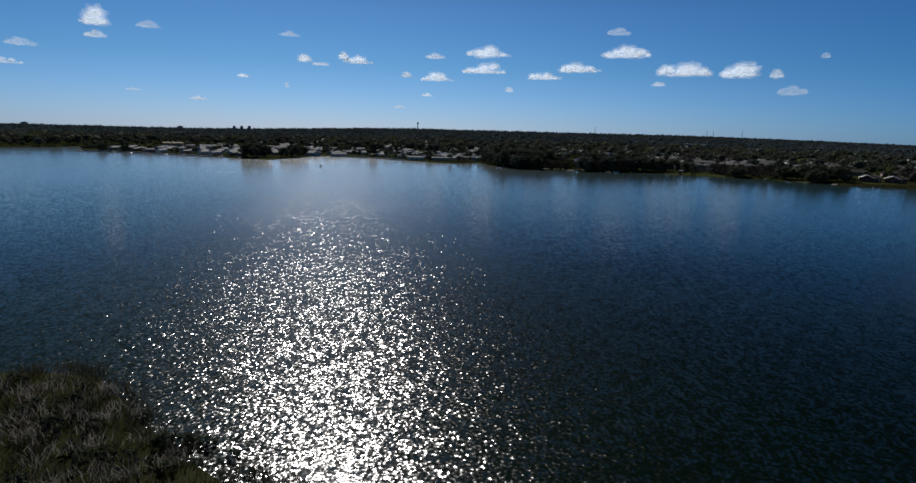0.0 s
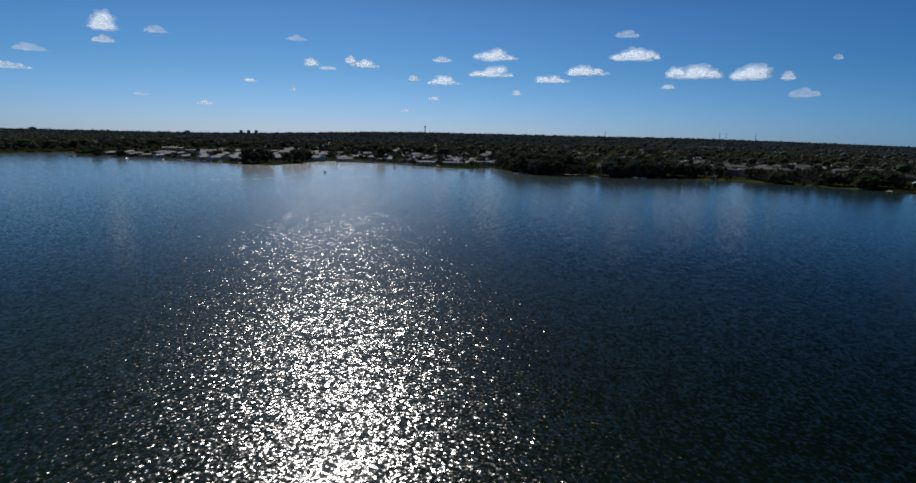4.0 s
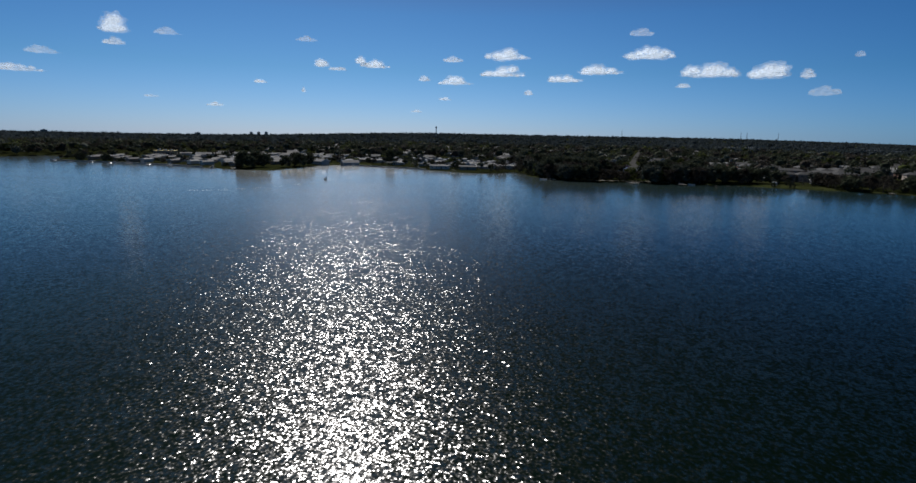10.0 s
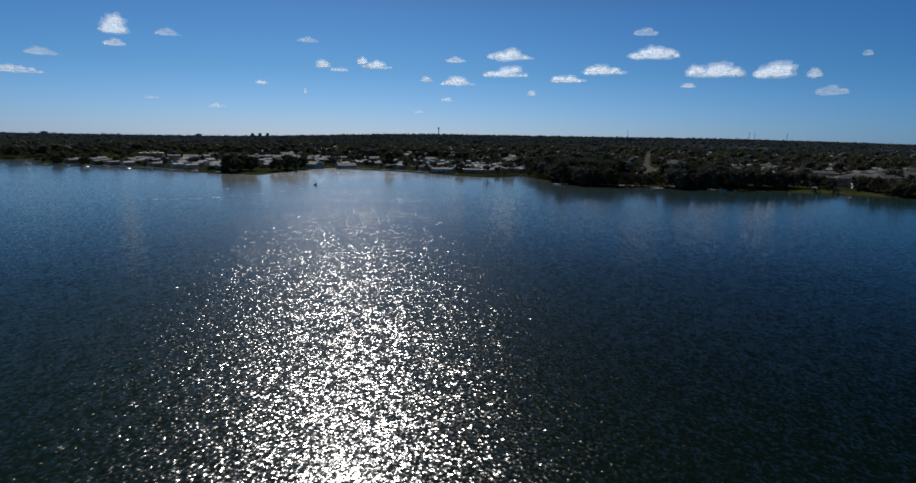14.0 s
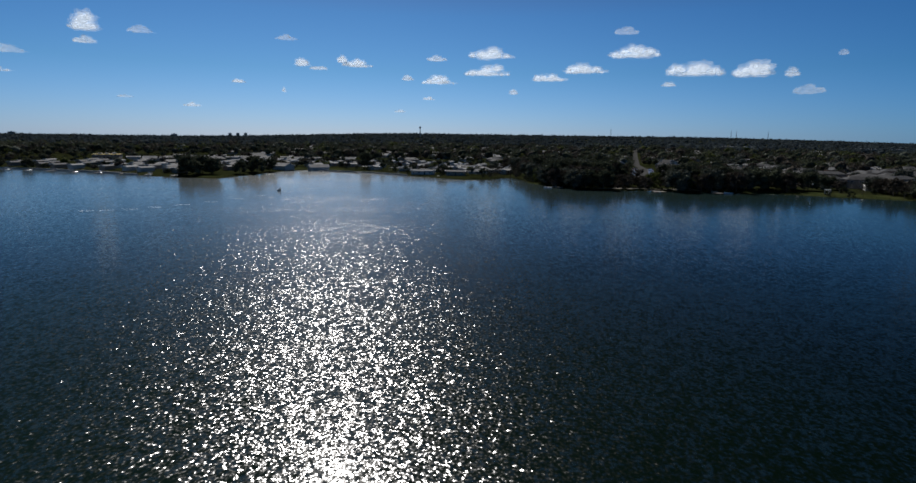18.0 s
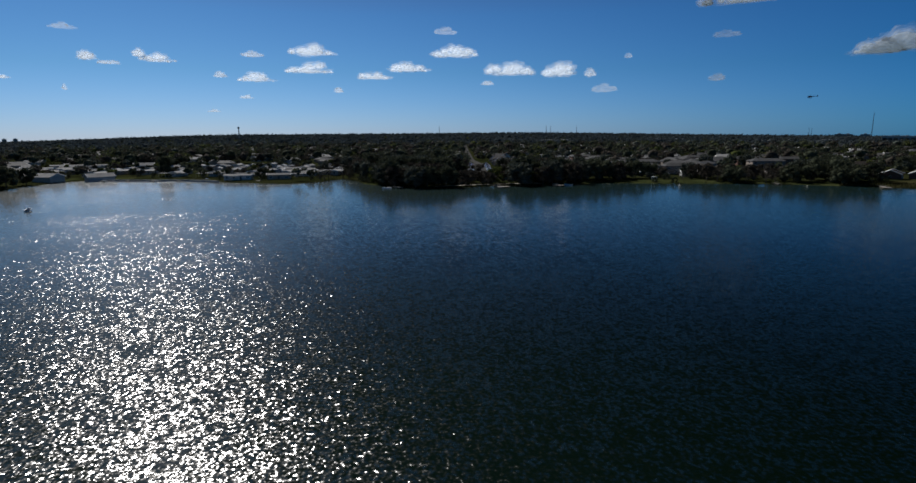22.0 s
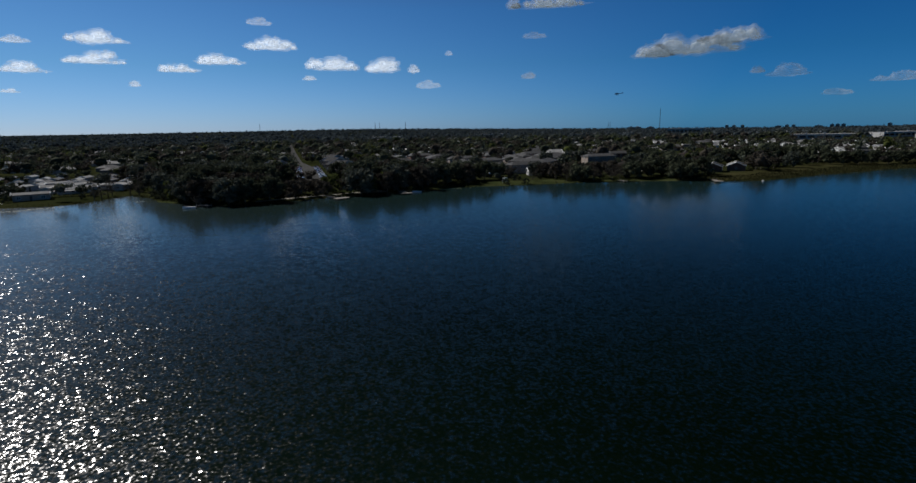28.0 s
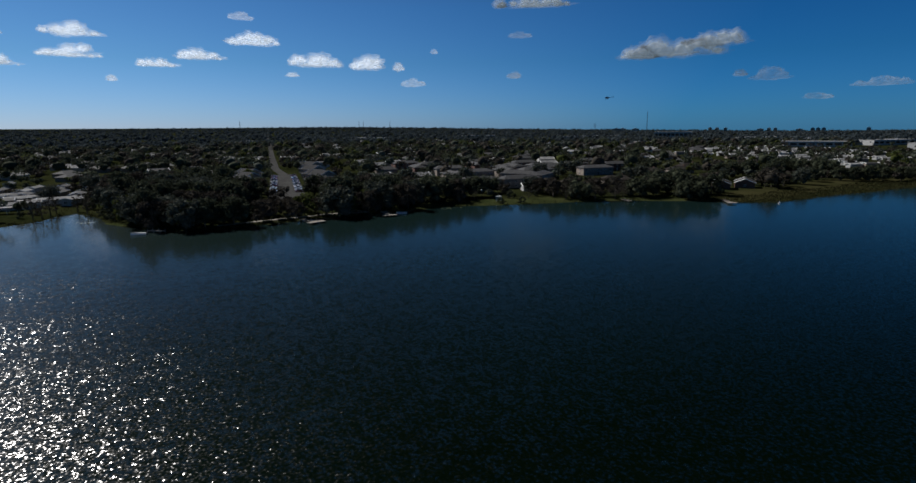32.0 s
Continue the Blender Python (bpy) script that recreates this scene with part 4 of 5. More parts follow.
cars = [car(m, f"parked {n} car on grey asphalt") for m, n in zip(CAR_PAINT, ("white", "silver", "dark grey", "dark blue", "maroon"))]
ux, uy = 44 / 141, 134 / 141
for k in range(36):
    for side, yaw in ((-1, -108.2), (1, 71.8)):
        if rng.uniform() < 0.2:
            continue
        s = 12 + 3.2 * k
        x, y = 112 + ux * s + side * uy * 6.9, 548 + uy * s - side * ux * 6.9
        put(cars[int(rng.integers(5))], x, y, yaw + rng.normal() * 2, 0, -0.23)


# ---- docks, boats and small things at the water ----
def dock(x, y, rz, length, wide, label, head=0.0, posts=3):
    """A plank dock that runs from the shore along its own +y."""
    ob = base("dock", x, y, 0, rz, label, "dock", "docks on the north shore")
    plank = None
    n = int(length / 0.6)
    for k in range(n):
        if plank is None:
            bm = bmesh.new()
            box_into(bm, (-wide / 2, 0, 0.62), (wide / 2, 0.55, 0.70))
            plank = part("plank", bm, WOOD, ob)
        else:
            p = new("plank", plank.data)
            p.parent, p.location = ob, (rng.normal() * 0.03, 0.6 * k, rng.normal() * 0.01)
    for s in (-1, 1):
        box_part("beam", (s * (wide / 2 - 0.2) - 0.08, 0, 0.42), (s * (wide / 2 - 0.2) + 0.08, n * 0.6, 0.618), WOOD, ob)
        for k in range(posts):
            bm = bmesh.new()
            v = 0.4 + (n * 0.6 - 0.8) * k / max(1, posts - 1)
            tube_into(bm, (s * (wide / 2 + 0.12), v, -3), (s * (wide / 2 + 0.12), v, 1.3), 0.13, 0.11, 7)
            part("post", bm, WOOD, ob)
    if head:
        box_part("platform", (-head / 2, n * 0.6, 0.6), (head / 2, n * 0.6 + 3, 0.7), WOOD, ob)
    return ob


def boat(x, y, rz, long, label, canopy=False, z=0.0, group=""):
    ob = base("boat", x, y, z, rz, label, "boat", group)
    bm = bmesh.new()
    wide, rows = long * 0.17, []
    for k in range(9):
        u = k / 8
        w = wide * (1 - max(0, (u - 0.45) / 0.55) ** 2.2) + 0.02
        v = -long / 2 + long * u
        sheer = 0.65 + 0.25 * u * u
        rows.append([bm.verts.new(p) for p in ((-w, v, sheer), (-w * 0.75, v, 0.05), (0, v, -0.2 + 0.15 * u * u), (w * 0.75, v, 0.05), (w, v, sheer), (w * 0.8, v, sheer - 0.05), (0, v, 0.3), (-w * 0.8, v, sheer - 0.05))])
    for a, b in zip(rows, rows[1:]):
        for i in range(8):
            bm.faces.new([a[i], a[(i + 1) % 8], b[(i + 1) % 8], b[i]])
    bm.faces.new(rows[0][::-1])
    bm.faces.new(rows[-1])
    bmesh.ops.recalc_face_normals(bm, faces=bm.faces)
    part("hull", bm, HULL, ob)
    box_part("seat", (-wide * 0.7, -long * 0.2, 0.32), (wide * 0.7, -long * 0.1, 0.6), WOOD, ob)
    box_part("outboard_motor", (-0.2, -long / 2 - 0.4, 0.1), (0.2, -long / 2, 1.0), DARK_TRIM, ob, 0.06)
    if canopy:
        box_part("console", (-0.4, -0.3, 0.3), (0.4, 0.3, 1.2), HULL, ob, 0.05)
        box_part("canopy", (-wide * 0.8, -long * 0.22, 2.0), (wide * 0.8, long * 0.16, 2.1), CANVAS, ob, 0.03)
        for sx in (-1, 1):
            for sy in (-0.2, 0.14):
                bm = bmesh.new()
                tube_into(bm, (sx * wide * 0.7, long * sy, 0.5), (sx * wide * 0.7, long * sy, 2.0), 0.035, 0.035, 5)
                part("canopy_post", bm, STEEL, ob)
    return ob


dock(38, 482, 215, 7, 2.0, "short pale plank dock under the shore trees")
boat(34, 478, 70, 5.0, "white skiff moored beside a short dock", group="moored boats")
dock(91, 470, 190, 9, 2.4, "dark plank dock with a wide head", 7)
dock(126, 466, 165, 9, 2.2, "weathered plank dock with a wide head", 6)
boat(131, 459, 60, 4.5, "white boat moored at a weathered dock", group="moored boats")
dock(236, 424, 160, 7, 2.0, "narrow plank dock below the lawn")
dock(270, 392, 140, 9, 2.0, "plank dock beside dark shore trees", 4)
dock(430, 349, 170, 10, 2.2, "grey plank dock at the meadow", 5)
for k in range(10):
    x, y = -398 + 20.5 * k, 577 - 5.0 * k
    dock(x, y, 195, 13, 1.8, "marina dock along the western point", 0, 4)
    if k % 3 != 1:
        boat(x + 4, y - 8, 12, 7.5, "moored white motor boat at a marina dock", k % 2 == 0, group="marina boats")
for k in range(7):
    x, y = -132 + 16 * k, 600 - 6.6 * k
    dock(x, y, 200, 7, 1.6, "small private dock in the cove", 0, 3)
    if k % 2 == 0:
        boat(x + 3, y - 5, 25, 5.5, "small moored boat beside a private dock", k % 4 == 0, group="moored boats")
boat(-112, 440, 10, 6.0, "motor boat with a canopy crossing the lake", True, 0.05)


# white garden arch on the lawn
arch = base("garden_arch", 185, 458, gz(185, 458), 20, "white wooden garden arch on the shore lawn", "garden arch")
for s in (-1, 1):
    for e in (-0.5, 0.5):
        box_part("post", (s * 1.5 - 0.1, e - 0.1, -0.3), (s * 1.5 + 0.1, e + 0.1, 2.5), TRIM, arch)
    box_part("side_rail", (s * 1.5 - 0.05, -0.4, 1.1), (s * 1.5 + 0.05, 0.4, 1.2), TRIM, arch)
for k in range(5):
    box_part("rafter", (-1.9, -0.65 + 0.3 * k, 2.5), (1.9, -0.55 + 0.3 * k, 2.65), TRIM, arch)


def globe_light(x, y, h):
    ob = base("lamp_post", x, y, gz(x, y), 0, "lamp post with a white globe", "lamp post", "lamp posts")
    bm = bmesh.new()
    tube_into(bm, (0, 0, -0.3), (0, 0, h), 0.09, 0.06, 8)
    part("pole", bm, DARK_TRIM, ob)
    bm = bmesh.new()
    bmesh.ops.create_icosphere(bm, subdivisions=2, radius=0.42, matrix=Matrix.Translation((0, 0, h + 0.36)))
    part("globe", bm, TRIM, ob)


for x, y, h in ((250, 640, 9), (184, 470, 4), (330, 395, 4), (262, 424, 4), (118, 484, 4)):
    globe_light(x, y, h)
buoy = base("buoy", 281, 371, 0, 0, "small white marker buoy off the meadow", "buoy")
bm = bmesh.new()
tube_into(bm, (0, 0, -0.4), (0, 0, 0.35), 0.5, 0.45, 12)
part("float", bm, HULL, buoy)
bm = bmesh.new()
tube_into(bm, (0, 0, 0.35), (0, 0, 0.95), 0.16, 0.1, 8)
part("staff", bm, TRIM, buoy)


# helicopter over the north shore
def helicopter(x, y, z, rz):
    ob = base("helicopter", x, y, z, rz, "dark helicopter hovering above the trees", "helicopter")
    bm = bmesh.new()
    rows = []
    for v, w, lo, hi in ((-2.4, 0.25, -0.2, 0.45), (-1.2, 0.85, -0.75, 0.85), (0.3, 0.95, -0.85, 1.0), (1.7, 0.85, -0.8, 0.75), (2.6, 0.45, -0.6, 0.2), (2.9, 0.1, -0.35, -0.15)):
        rows.append([bm.verts.new((w * math.cos(a), v, (lo + hi) / 2 + (hi - lo) / 2 * math.sin(a))) for a in [2 * math.pi * k / 10 for k in range(10)]])
    for a, b in zip(rows, rows[1:]):
        for i in range(10):
            bm.faces.new([a[i], a[(i + 1) % 10], b[(i + 1) % 10], b[i]])
    bm.faces.new(rows[0])
    bm.faces.new(rows[-1])
    bmesh.ops.recalc_face_normals(bm, faces=bm.faces)
    part("fuselage", bm, CAR_PAINT[3], ob)
    bm = bmesh.new()
    tube_into(bm, (0, -2.2, 0.2), (0, -7.0, 0.55), 0.32, 0.14, 8)
    part("tail_boom", bm, CAR_PAINT[3], ob)
    box_part("tail_fin", (-0.06, -7.4, 0.3), (0.06, -6.5, 1.7), CAR_PAINT[3], ob)
    box_part("tail_plane", (-1.1, -6.2, 0.45), (1.1, -5.7, 0.53), CAR_PAINT[3], ob)
    box_part("tail_rotor", (0.12, -7.0, -0.2), (0.18, -6.85, 1.5), DARK_TRIM, ob)
    bm = bmesh.new()
    tube_into(bm, (0, 0, 0.95), (0, 0, 1.75), 0.18, 0.14, 8)
    part("rotor_mast", bm, STEEL, ob)
    for k in range(3):
        a = radians(120 * k + 25)
        bm = bmesh.new()
        box_into(bm, (-0.16, 0, 1.68), (0.16, 5.2, 1.72))
        bmesh.ops.rotate(bm, verts=bm.verts, cent=(0, 0, 0), matrix=Matrix.Rotation(a, 3, "Z"))
        part("rotor_blade", bm, DARK_TRIM, ob)
    for s in (-1, 1):
        bm = bmesh.new()
        tube_into(bm, (s * 1.0, -1.8, -1.5), (s * 1.0, 2.0, -1.5), 0.07, 0.07, 6)
        for v in (-0.9, 0.9):
            tube_into(bm, (s * 0.6, v, -0.6), (s * 1.0, v, -1.5), 0.05, 0.05, 6)
        part("skid", bm, DARK_TRIM, ob)
    ob.scale = (1.4, 1.4, 1.4)


helicopter(719, 824, 79, 65)


# floating lily mats and old foam
def mats(name, spots, size, count, material, label, category, z=0.02, sides=7):
    """Flat leaves strewn round the spots, as one growth."""
    v, f = [], []
    for x, y, rx, ry in spots:
        for _ in range(int(count * rx * ry)):
            a, r = rng.uniform(0, 6.28), rng.uniform() ** 0.5
            cx, cy, s = x + rx * r * math.cos(a), y + ry * r * math.sin(a), size * rng.uniform(0.5, 1.3)
            n0 = len(v)
            v += [(cx + s * math.cos(6.283 * k / sides) * rng.uniform(0.75, 1), cy + s * math.sin(6.283 * k / sides) * rng.uniform(0.75, 1), z + rng.uniform(0, 0.03)) for k in range(sides)]
            f += [(n0, n0 + k, n0 + k + 1) for k in range(1, sides - 1)]
    return thing(name, raw_mesh(name, v, tris=f), material, None, label, category, kind="stuff")


mats("lily_pads", [(-27, 524, 11, 4), (-14, 524, 6, 3), (-92, 574, 16, 3), (-66, 563, 12, 3), (-130, 593, 8, 3), (20, 522, 4, 3), (157, 458, 7, 2), (-45, 545, 9, 3)], 0.40, 1.6, LILY,
     "pale floating lily pads along the shallow shore", "lily pads")
line = [(-156 + 6.3 * k, 356 + 0.9 * k + 1.1 * k * k, 3.0, 2.4) for k in range(10)]
mats("wake_foam", line, 0.16, 6.0, FOAM, "broken white foam of an old boat wake", "foam", 0.012, 6)


# ---- grasses: meadow, reeds where the flight begins ----
def blades(name, x, y, z, height, width, material, label, category, lean=0.35):
    n = len(x)
    a = rng.uniform(0, 6.283, n)
    h = height * rng.uniform(0.5, 1.25, n)
    tip = np.stack([rng.normal(size=n) * lean, rng.normal(size=n) * lean, np.ones(n)], -1) * h[:, None]
    root = np.stack([x, y, z], -1)
    side = np.stack([np.cos(a), np.sin(a), np.zeros(n)], -1) * width / 2
    mid = root + tip * np.array([0.35, 0.35, 0.55])
    v = np.stack([root - side, root + side, mid + side * 0.8, mid - side * 0.8, root + tip], 1).reshape(-1, 3)
    i = 5 * np.arange(n)[:, None]
    return thing(name, raw_mesh(name, v, i + np.array([[0, 1, 2, 3]]), i + np.array([[3, 2, 4]])), material, None, label, category, kind="stuff")


x, y = rng.uniform(262, 470, 26000), rng.uniform(345, 402, 26000)
d = shore_distance(x, y)
ok = (d > -2.5) & (d < 20 + 3 * np.sin(x * 0.1)) & (rng.uniform(size=len(x)) < 0.45 + 0.55 * np.sin(x * 0.16 + y * 0.11) ** 2)
x, y = x[ok], y[ok]
blades("meadow_grass", x, y, np.maximum(ground_height(x, y), -0.3), 0.9, 0.28, MARSH, "tall yellow-green grass at the water's edge", "grass")
x, y = rng.uniform(-180, 265, 30000), rng.uniform(415, 640, 30000)
d = shore_distance(x, y) + wobble(x, y) * 0.6
ok = (d > -1.5) & (d < 3.5)
x, y = x[ok], y[ok]
blades("shore_reeds", x, y, np.maximum(ground_height(x, y), -0.3), 1.3, 0.25, MARSH, "narrow belt of reeds along the north shore", "reeds")
x, y = rng.uniform(-110, 0, 60000), rng.uniform(8, 66, 60000)
d = shore_distance(x, y) + wobble(x, y) * 0.6
ok = (d > -2.0) & (d < 24) & (rng.uniform(size=len(x)) < 0.25 + 0.75 * np.sin(x * 0.5 + 2 * np.sin(y * 0.4)) ** 2)
x, y = x[ok], y[ok]
blades("reeds", x, y, np.maximum(ground_height(x, y), -0.4), 1.25, 0.09, REED, "dark brown and green reeds on the near shore", "reeds", 0.45)
cx, cy = rng.uniform(-60, -10, 190), rng.uniform(28, 58, 190)
x, y = np.repeat(cx, 24) + rng.normal(size=4560) * 0.6, np.repeat(cy, 24) + rng.normal(size=4560) * 0.6
d = shore_distance(x, y) + wobble(x, y) * 0.6
ok = (d > -1.5) & (d < 16)
x, y = x[ok], y[ok]
blades("reed_plumes", x, y, np.maximum(ground_height(x, y), -0.4) + 0.3, 1.1, 0.09, PLUME, "pale feathery seed heads of the near reeds", "reeds", 0.5)

# ---- woods ----
_bm = bmesh.new()
bmesh.ops.create_icosphere(_bm, subdivisions=1, radius=1)
ICO = np.array([v.co[:] for v in _bm.verts])
ICO_F = np.array([[v.index for v in f.verts] for f in _bm.faces])
_bm.free()


def leaf_quads(centre, radius, count, size, flat=0.75):
    """Leaf clumps as bent little sheets round crown centres: (n, 3) centres, (n,) radii, (n,) sizes."""
    n = len(centre)
    d = rng.normal(size=(n, count, 3))
    d /= np.linalg.norm(d, axis=2, keepdims=True)
    d[..., 2] = np.where(d[..., 2] < -0.35, -d[..., 2], d[..., 2])
    lumps = 1 + 0.28 * np.sin(d[..., 0] * 5 + centre[:, None, 0]) * np.cos(d[..., 1] * 6 + centre[:, None, 1]) + 0.15 * np.sin(d[..., 2] * 9)
    rad = radius[:, None] * lumps * rng.uniform(0.45, 1.0, (n, count)) ** 0.5
    p = centre[:, None] + d * rad[..., None] * np.array([1, 1, flat])
    out = 0.45 * d + rng.normal(size=d.shape)
    a = np.cross(out, rng.normal(size=d.shape))
    b = np.cross(out, a)
    a /= np.linalg.norm(a, axis=2, keepdims=True)
    b /= np.linalg.norm(b, axis=2, keepdims=True)
    s = (size[:, None] * rng.uniform(0.5, 1.3, (n, count)))[..., None] / 2
    v = np.stack([p - a * s, p + b * s * 0.7, p + a * s, p - b * s * 0.7], 2).reshape(-1, 3)
    return v, np.arange(len(v)).reshape(-1, 4)


def tree_spots(n, near, far, az0, az1, power=1.0):
    """Places on land, by distance from the lake's middle and by azimuth in degrees."""
    r = near + (far - near) * rng.uniform(size=n) ** power
    a = np.radians(rng.uniform(az0, az1, n))
    return r * np.sin(a), r * np.cos(a)


def keep_open(x, y, gap):
    ok = shore_distance(x, y) > gap
    for cx, cy, r in CLEAR:
        ok &= (x - cx) ** 2 + (y - cy) ** 2 > r * r
    return ok


def woods(name, x, y, height, count, size, material, label, lobes=1, broad=1.0):
    """Trees of a wood; each crown is made of so many lobes of leaf clumps round a small dark heart."""
    z = ground_height(x, y)
    rad = height * rng.uniform(0.38, 0.70, len(x)) * broad
    centre = np.stack([x, y, z + height - np.minimum(rad, height * 0.6) * 0.8], -1)
    heart, small = centre, rad
    if lobes > 1:
        off = rng.normal(size=(len(x), lobes, 3)) * np.array([0.45, 0.45, 0.26])
        centre = (centre[:, None] + off * rad[:, None, None]).reshape(-1, 3)
        small = (rad[:, None] * rng.uniform(0.42, 0.72, (len(x), lobes))).ravel()
    v, f = leaf_quads(centre, small, count, np.full(len(centre), size), 0.85 / broad)
    core = (heart[:, None] + ICO[None] * (rad[:, None, None] * rng.uniform(0.4, 0.75, (len(x), 12, 1))) * np.array([1, 1, 0.8 / broad])).reshape(-1, 3)
    cf = (ICO_F[None] + 12 * np.arange(len(x))[:, None, None]).reshape(-1, 3) + len(v)
    return thing(name, raw_mesh(name, np.concatenate([v, core]), f, cf), material, None, label, "woods", kind="stuff")


def patch(x, y):
    return 0.5 + 0.5 * np.sin(x * 0.021 + 1.7 * np.sin(y * 0.013)) * np.cos(y * 0.017 + 0.8 * np.sin(x * 0.009))



# ---- trees along the shore, one by one ----
TRUNK_SIDES = 7


def tree(height, spread, material, label, leaves=620, size=0.95, lobes=9, low=0.2, thick=1.0):
    """A tree at the origin: a tapered trunk with limbs and a crown of leaf clumps on its limbs' ends."""
    ob = base("tree", 0, 0, 0, 0, label, "tree", "trees along the shore")
    bm = bmesh.new()
    r0 = height * 0.026
    tube_into(bm, (0, 0, -0.6), (0.15, 0.1, height * 0.45), r0, r0 * 0.6, TRUNK_SIDES)
    tube_into(bm, (0.15, 0.1, height * 0.45), (0.0, 0.3, height * 0.8), r0 * 0.6, r0 * 0.2, 6)
    ends = []
    for k in range(lobes):
        a = 6.283 * k / lobes + rng.uniform(-0.3, 0.3)
        up = height * (low + (0.86 - low) * ((k * 0.618) % 1.0))
        reach = spread * rng.uniform(0.45, 0.8) * (1.1 - 0.55 * abs(up / height - 0.45))
        end = np.array([reach * math.cos(a), reach * math.sin(a), up])
        tube_into(bm, (0.1, 0.1, up * rng.uniform(0.5, 0.7)), tuple(end), r0 * 0.38, r0 * 0.1, 5)
        ends.append(end)
    part("trunk", bm, BARK, ob)
    ends.append(np.array([0, 0, height * 0.82]))
    c = np.array(ends)
    rad = spread * rng.uniform(0.34, 0.52, len(c))
    v, f = leaf_quads(c, rad, leaves // len(c), np.full(len(c), size), 0.8)
    heart = (c[:, None] + ICO[None] * rad[:, None, None] * rng.uniform(0.35, 0.75, (len(c), 12, 1)) * thick).reshape(-1, 3)
    thing("crown", raw_mesh("crown", np.concatenate([v, heart]), f, (ICO_F[None] + 12 * np.arange(len(c))[:, None, None]).reshape(-1, 3) + len(v)), material, ob)
    return ob


LEAF_BROWN = surface("winter_foliage", (0.036, 0.033, 0.027), (0.082, 0.073, 0.060), 0.9, 0.2, 6, 0, vary=0.35, translucent=0.2, spec=0.02)
LEAF_GREY = surface("mossy_foliage", (0.042, 0.052, 0.040), (0.10, 0.112, 0.09), 0.9, 0.2, 6, 0, vary=0.3, translucent=0.15, spec=0.05)
LEAF_LIME = surface("fresh_foliage", (0.034, 0.046, 0.013), (0.085, 0.098, 0.030), 0.85, 0.2, 6, 0, vary=0.3, translucent=0.35, spec=0.02)
oak = tree(12, 6.2, LEAF, "broad dark-green oak on the lake shore", 1150, 1.05, 12)
oak_tall = tree(14.5, 5.8, LEAF, "tall dark-green tree on the lake shore", 1150, 1.05, 12)
brown = tree(11, 5.6, LEAF_BROWN, "bare-looking brown winter tree near the water", 900, 0.9)
lime = tree(9, 4.8, LEAF_LIME, "fresh yellow-green tree among dark ones", 760, 0.85)
cypress = tree(11, 2.6, LEAF_BROWN, "slim grey cypress standing at the inlet", 300, 0.6, 8, 0.2, 0.4)
shrub = tree(4.2, 2.6, LEAF, "low dark shrub at the water's edge", 420, 0.55, 7, 0.1)

grey_oak = tree(12, 6.6, LEAF_GREY, "grey-green oak hung with moss near the water", 1250, 1.0, 13)
KINDS = [oak, grey_oak, oak_tall, brown, brown, grey_oak, lime, brown, oak]
taken = []


def plant(kind, x, y, size=1.0):
    m = pose(x, y, gz(x, y), 0, 0, rng.uniform(0, 360))
    if kind.name in USED:
        t = copy_thing(kind, m)
    else:
        USED.add(kind.name)
        t, kind.matrix_basis = kind, m
    t.scale = (size * rng.uniform(0.9, 1.1), size * rng.uniform(0.9, 1.1), size * rng.uniform(0.88, 1.12))
    taken.append((x, y))


for x, y in ((6, 545), (9, 550), (3, 542), (11, 558), (19, 560), (22, 548)):
    plant(cypress, x, y, 0.9)
for x, y, s in ((-206, 532, 1.0), (-199, 540, 1.05), (-190, 536, 0.9), (-213, 545, 0.9), (-198, 527, 0.8), (-176, 548, 0.75), (-168, 560, 0.95), (-176, 572, 1.0), (-166, 580, 0.85)):
    plant(oak, x, y, s)
for x, y, s in ((36, 520, 1.1), (41, 530, 0.9), (118, 640, 1.1), (130, 700, 1.0), (206, 690, 1.0), (300, 640, 1.0)):
    plant(lime, x, y, s)
for x, y in ((-378, 580), (-352, 578)):
    plant(oak, x, y, 0.7)
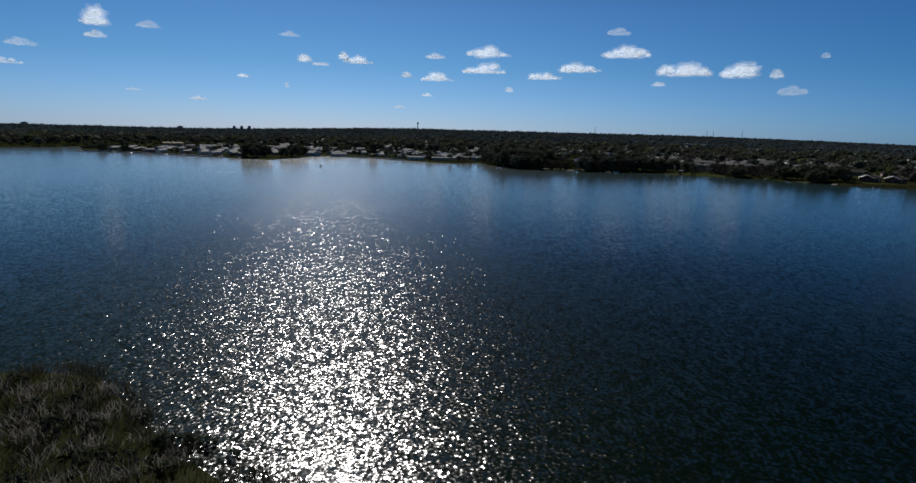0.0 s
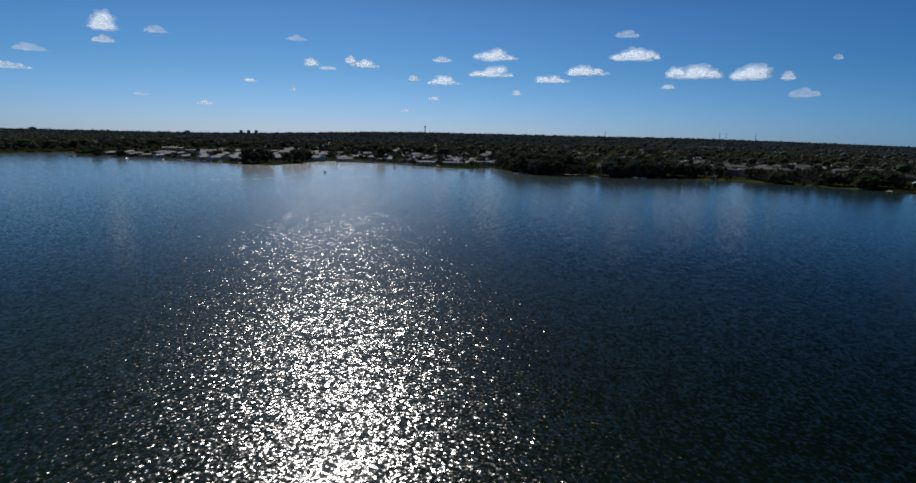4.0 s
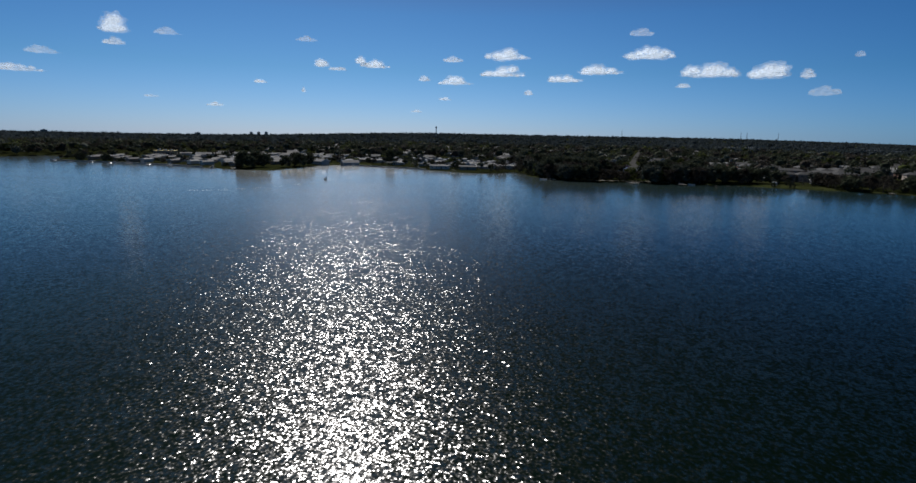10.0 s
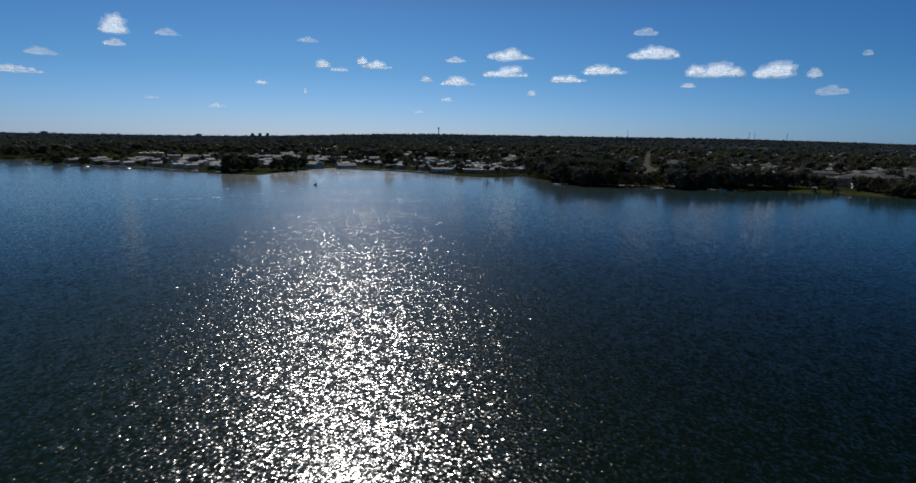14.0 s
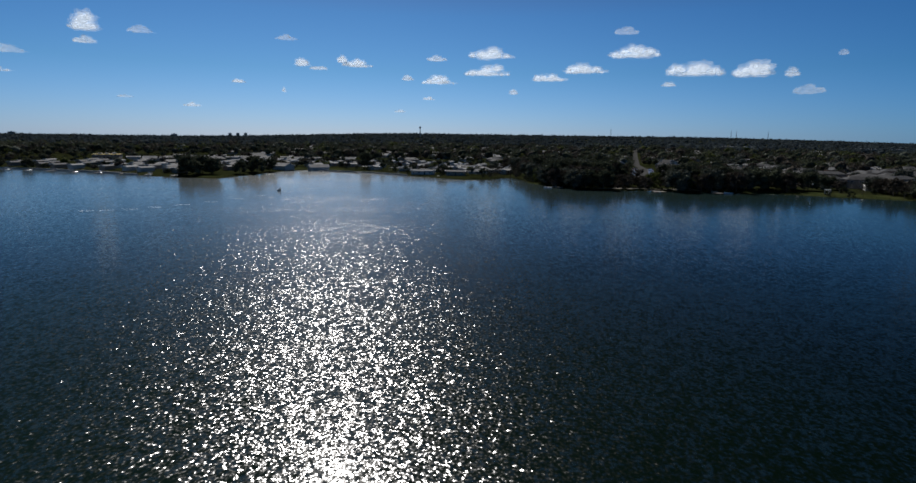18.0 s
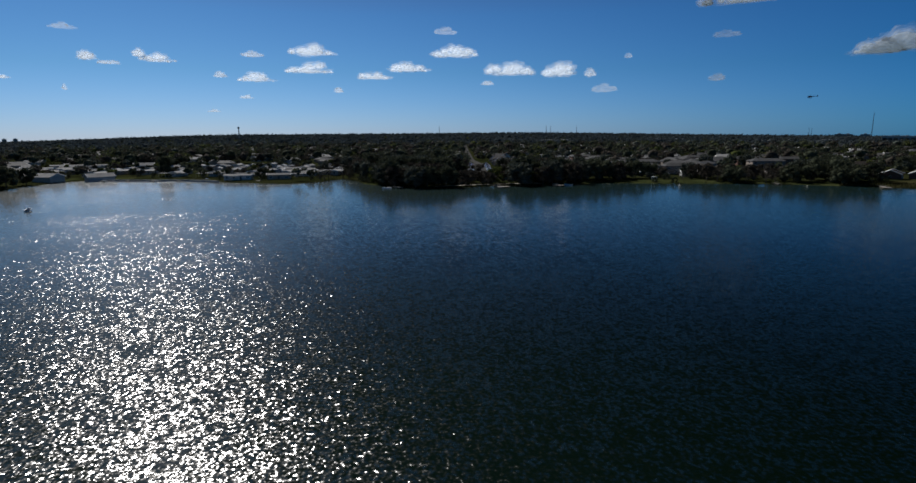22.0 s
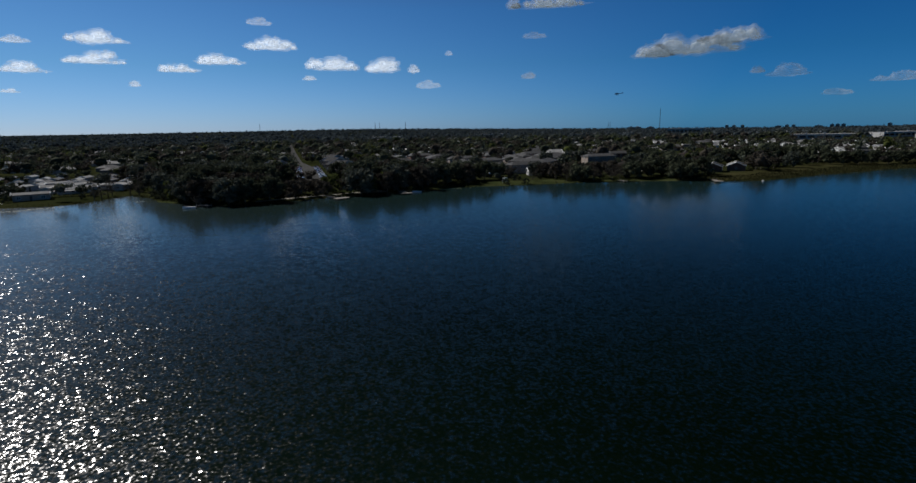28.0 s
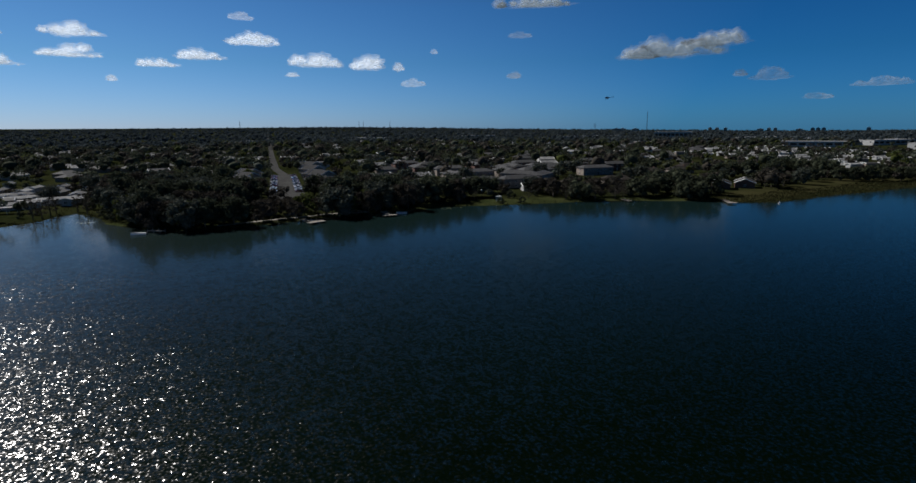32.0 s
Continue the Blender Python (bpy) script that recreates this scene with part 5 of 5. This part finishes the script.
# broad trees on the lawns and round the meadow
oak_wide = tree(11, 9.0, LEAF, "broad spreading oak beside the shore lawn", 2000, 0.95, 18, 0.22)
bare_tree = tree(10, 5.0, LEAF_BROWN, "thin leafless grey tree on the lawn", 420, 0.5, 12, 0.3, 0.3)
for kind, spots in ((oak_wide, ((160, 480, 1.10), (179, 482, 0.85), (201, 486, 0.70), (204, 439, 0.80), (223, 440, 0.75), (252, 426, 0.85), (271, 420, 1.15), (264, 406, 0.80), (417, 430, 1.10), (423, 419, 1.15), (423, 406, 1.00))),
                    (oak, ((281, 404, 0.85), (342, 410, 0.80), (361, 411, 0.95), (364, 445, 0.90), (383, 445, 0.90), (394, 440, 0.90), (405, 390, 0.75), (407, 383, 0.70), (413, 377, 0.75), (423, 373, 0.70), (430, 366, 0.75), (441, 362, 0.70), (147, 486, 0.90), (139, 487, 1.00), (286, 440, 0.80), (306, 438, 0.90))),
                    (grey_oak, ((242, 599, 0.90), (201, 518, 0.80), (223, 534, 0.80), (279, 525, 0.85), (310, 534, 0.80), (325, 534, 0.80), (188, 547, 0.90), (158, 525, 0.80), (309, 475, 0.80), (332, 481, 0.80), (168, 566, 0.80), (261, 543, 0.60))),
                    (bare_tree, ((225, 432, 0.80), (234, 427, 0.85), (239, 426, 0.70), (214, 441, 0.70), (202, 455, 0.50), (180, 471, 0.50))),
                    (shrub, ((185, 450, 1.00), (191, 448, 0.80), (182, 453, 0.70), (258, 400, 0.80), (253, 401, 0.90)))):
    for x, y, size in spots:
        if float(shore_distance(x, y)) > 1.5:
            plant(kind, x, y, size)
cand_x, cand_y = rng.uniform(-170, 470, 9000), rng.uniform(360, 680, 9000)
cd = shore_distance(cand_x, cand_y)
order = np.argsort(np.where((cand_x > 22) & (cand_x < 150), cd * 0.5, cd) + rng.uniform(0, 18, len(cd)))
free = keep_open(cand_x, cand_y, 1.8)
for k in order:
    if len(taken) >= 320:
        break
    x, y, d = cand_x[k], cand_y[k], cd[k]
    wood = 22 < x < 150
    if not free[k] or d > 75 or (x < 20 and (d < 9 or rng.uniform() < 0.82)) or (x > 150 and d < 8 and rng.uniform() < 0.5) or (262 < x and d < 24):
        continue
    gap = 5.2 if wood else 7.0
    if any((x - a) ** 2 + (y - b) ** 2 < gap * gap for a, b in taken):
        continue
    kind = KINDS[int(rng.integers(len(KINDS)))]
    grown = rng.uniform(0.85, 1.15) if wood else rng.uniform(0.6, 1.0)
    room = float(tree_room(np.array([x]), np.array([y]))[0])
    if room < 13 and rng.uniform() < 0.85:
        kind, grown = brown if room > 6 else shrub, min(grown, room / (11.5 if room > 6 else 4.4))
    if room > 1.8:
        plant(kind, x, y, grown)
for x, y, s in ((-34, 38, 0.4), (-41, 43, 0.45), (-48, 48, 0.4), (-58, 50, 0.5), (-46, 36, 0.5), (-66, 48, 0.5), (-54, 42, 0.4), (-38, 47, 0.4)):
    plant(shrub, x, y, s)
for x, y in zip(rng.uniform(-54, -15, 70), rng.uniform(34, 57, 70)):
    if -1.0 < float(shore_distance(x, y)) < 15:
        plant(shrub, x, y, rng.uniform(0.15, 0.36))
CLEAR += [(a, b, 5.0) for a, b in taken]

# ---- the woods behind ----
x, y = tree_spots(13500, 400, 1250, -52, 80, 0.8)
ok = keep_open(x, y, np.where((x < -230) | (x > 420), 4.0, 13.0)) & (rng.uniform(size=len(x)) < 0.45 + 0.55 * patch(x, y))
x, y = x[ok], y[ok]
h = 5 + 9.5 * rng.uniform(size=len(x)) ** 1.6 + 3 * patch(x * 3, y * 3)
room = np.where(rng.uniform(size=len(x)) < np.where((x > 150) & (x < 430), 0.42, 0.2), 8.0, tree_room(x, y))
ok = (room > 3) & ((room > 8) | (rng.uniform(size=len(x)) < np.where(x < 30, 0.8, 0.55)))
x, y, h = x[ok], y[ok], np.minimum(h, room)[ok]
sort = rng.uniform(size=len(x))
for lo, hi, leaf, label in ((0.0, 0.5, LEAF, "dark green suburban trees behind the lake shore"), (0.5, 0.8, LEAF_BROWN, "brown winter trees behind the lake shore"),
                            (0.8, 0.93, LEAF_GREY, "grey-green oaks hung with moss behind the shore"), (0.93, 1.0, LEAF_LIME, "fresh yellow-green trees behind the lake shore")):
    pick = (sort >= lo) & (sort < hi)
    woods("woods", x[pick], y[pick], h[pick], 26, 1.6, leaf, label, 4)
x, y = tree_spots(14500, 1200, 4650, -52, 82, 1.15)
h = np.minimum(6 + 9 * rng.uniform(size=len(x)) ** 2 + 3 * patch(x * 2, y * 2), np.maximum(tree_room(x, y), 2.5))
woods("far_woods", x, y, h, 14, 4.2, HAZED_LEAF, "dark woods reaching to the horizon", 1, 1.25)
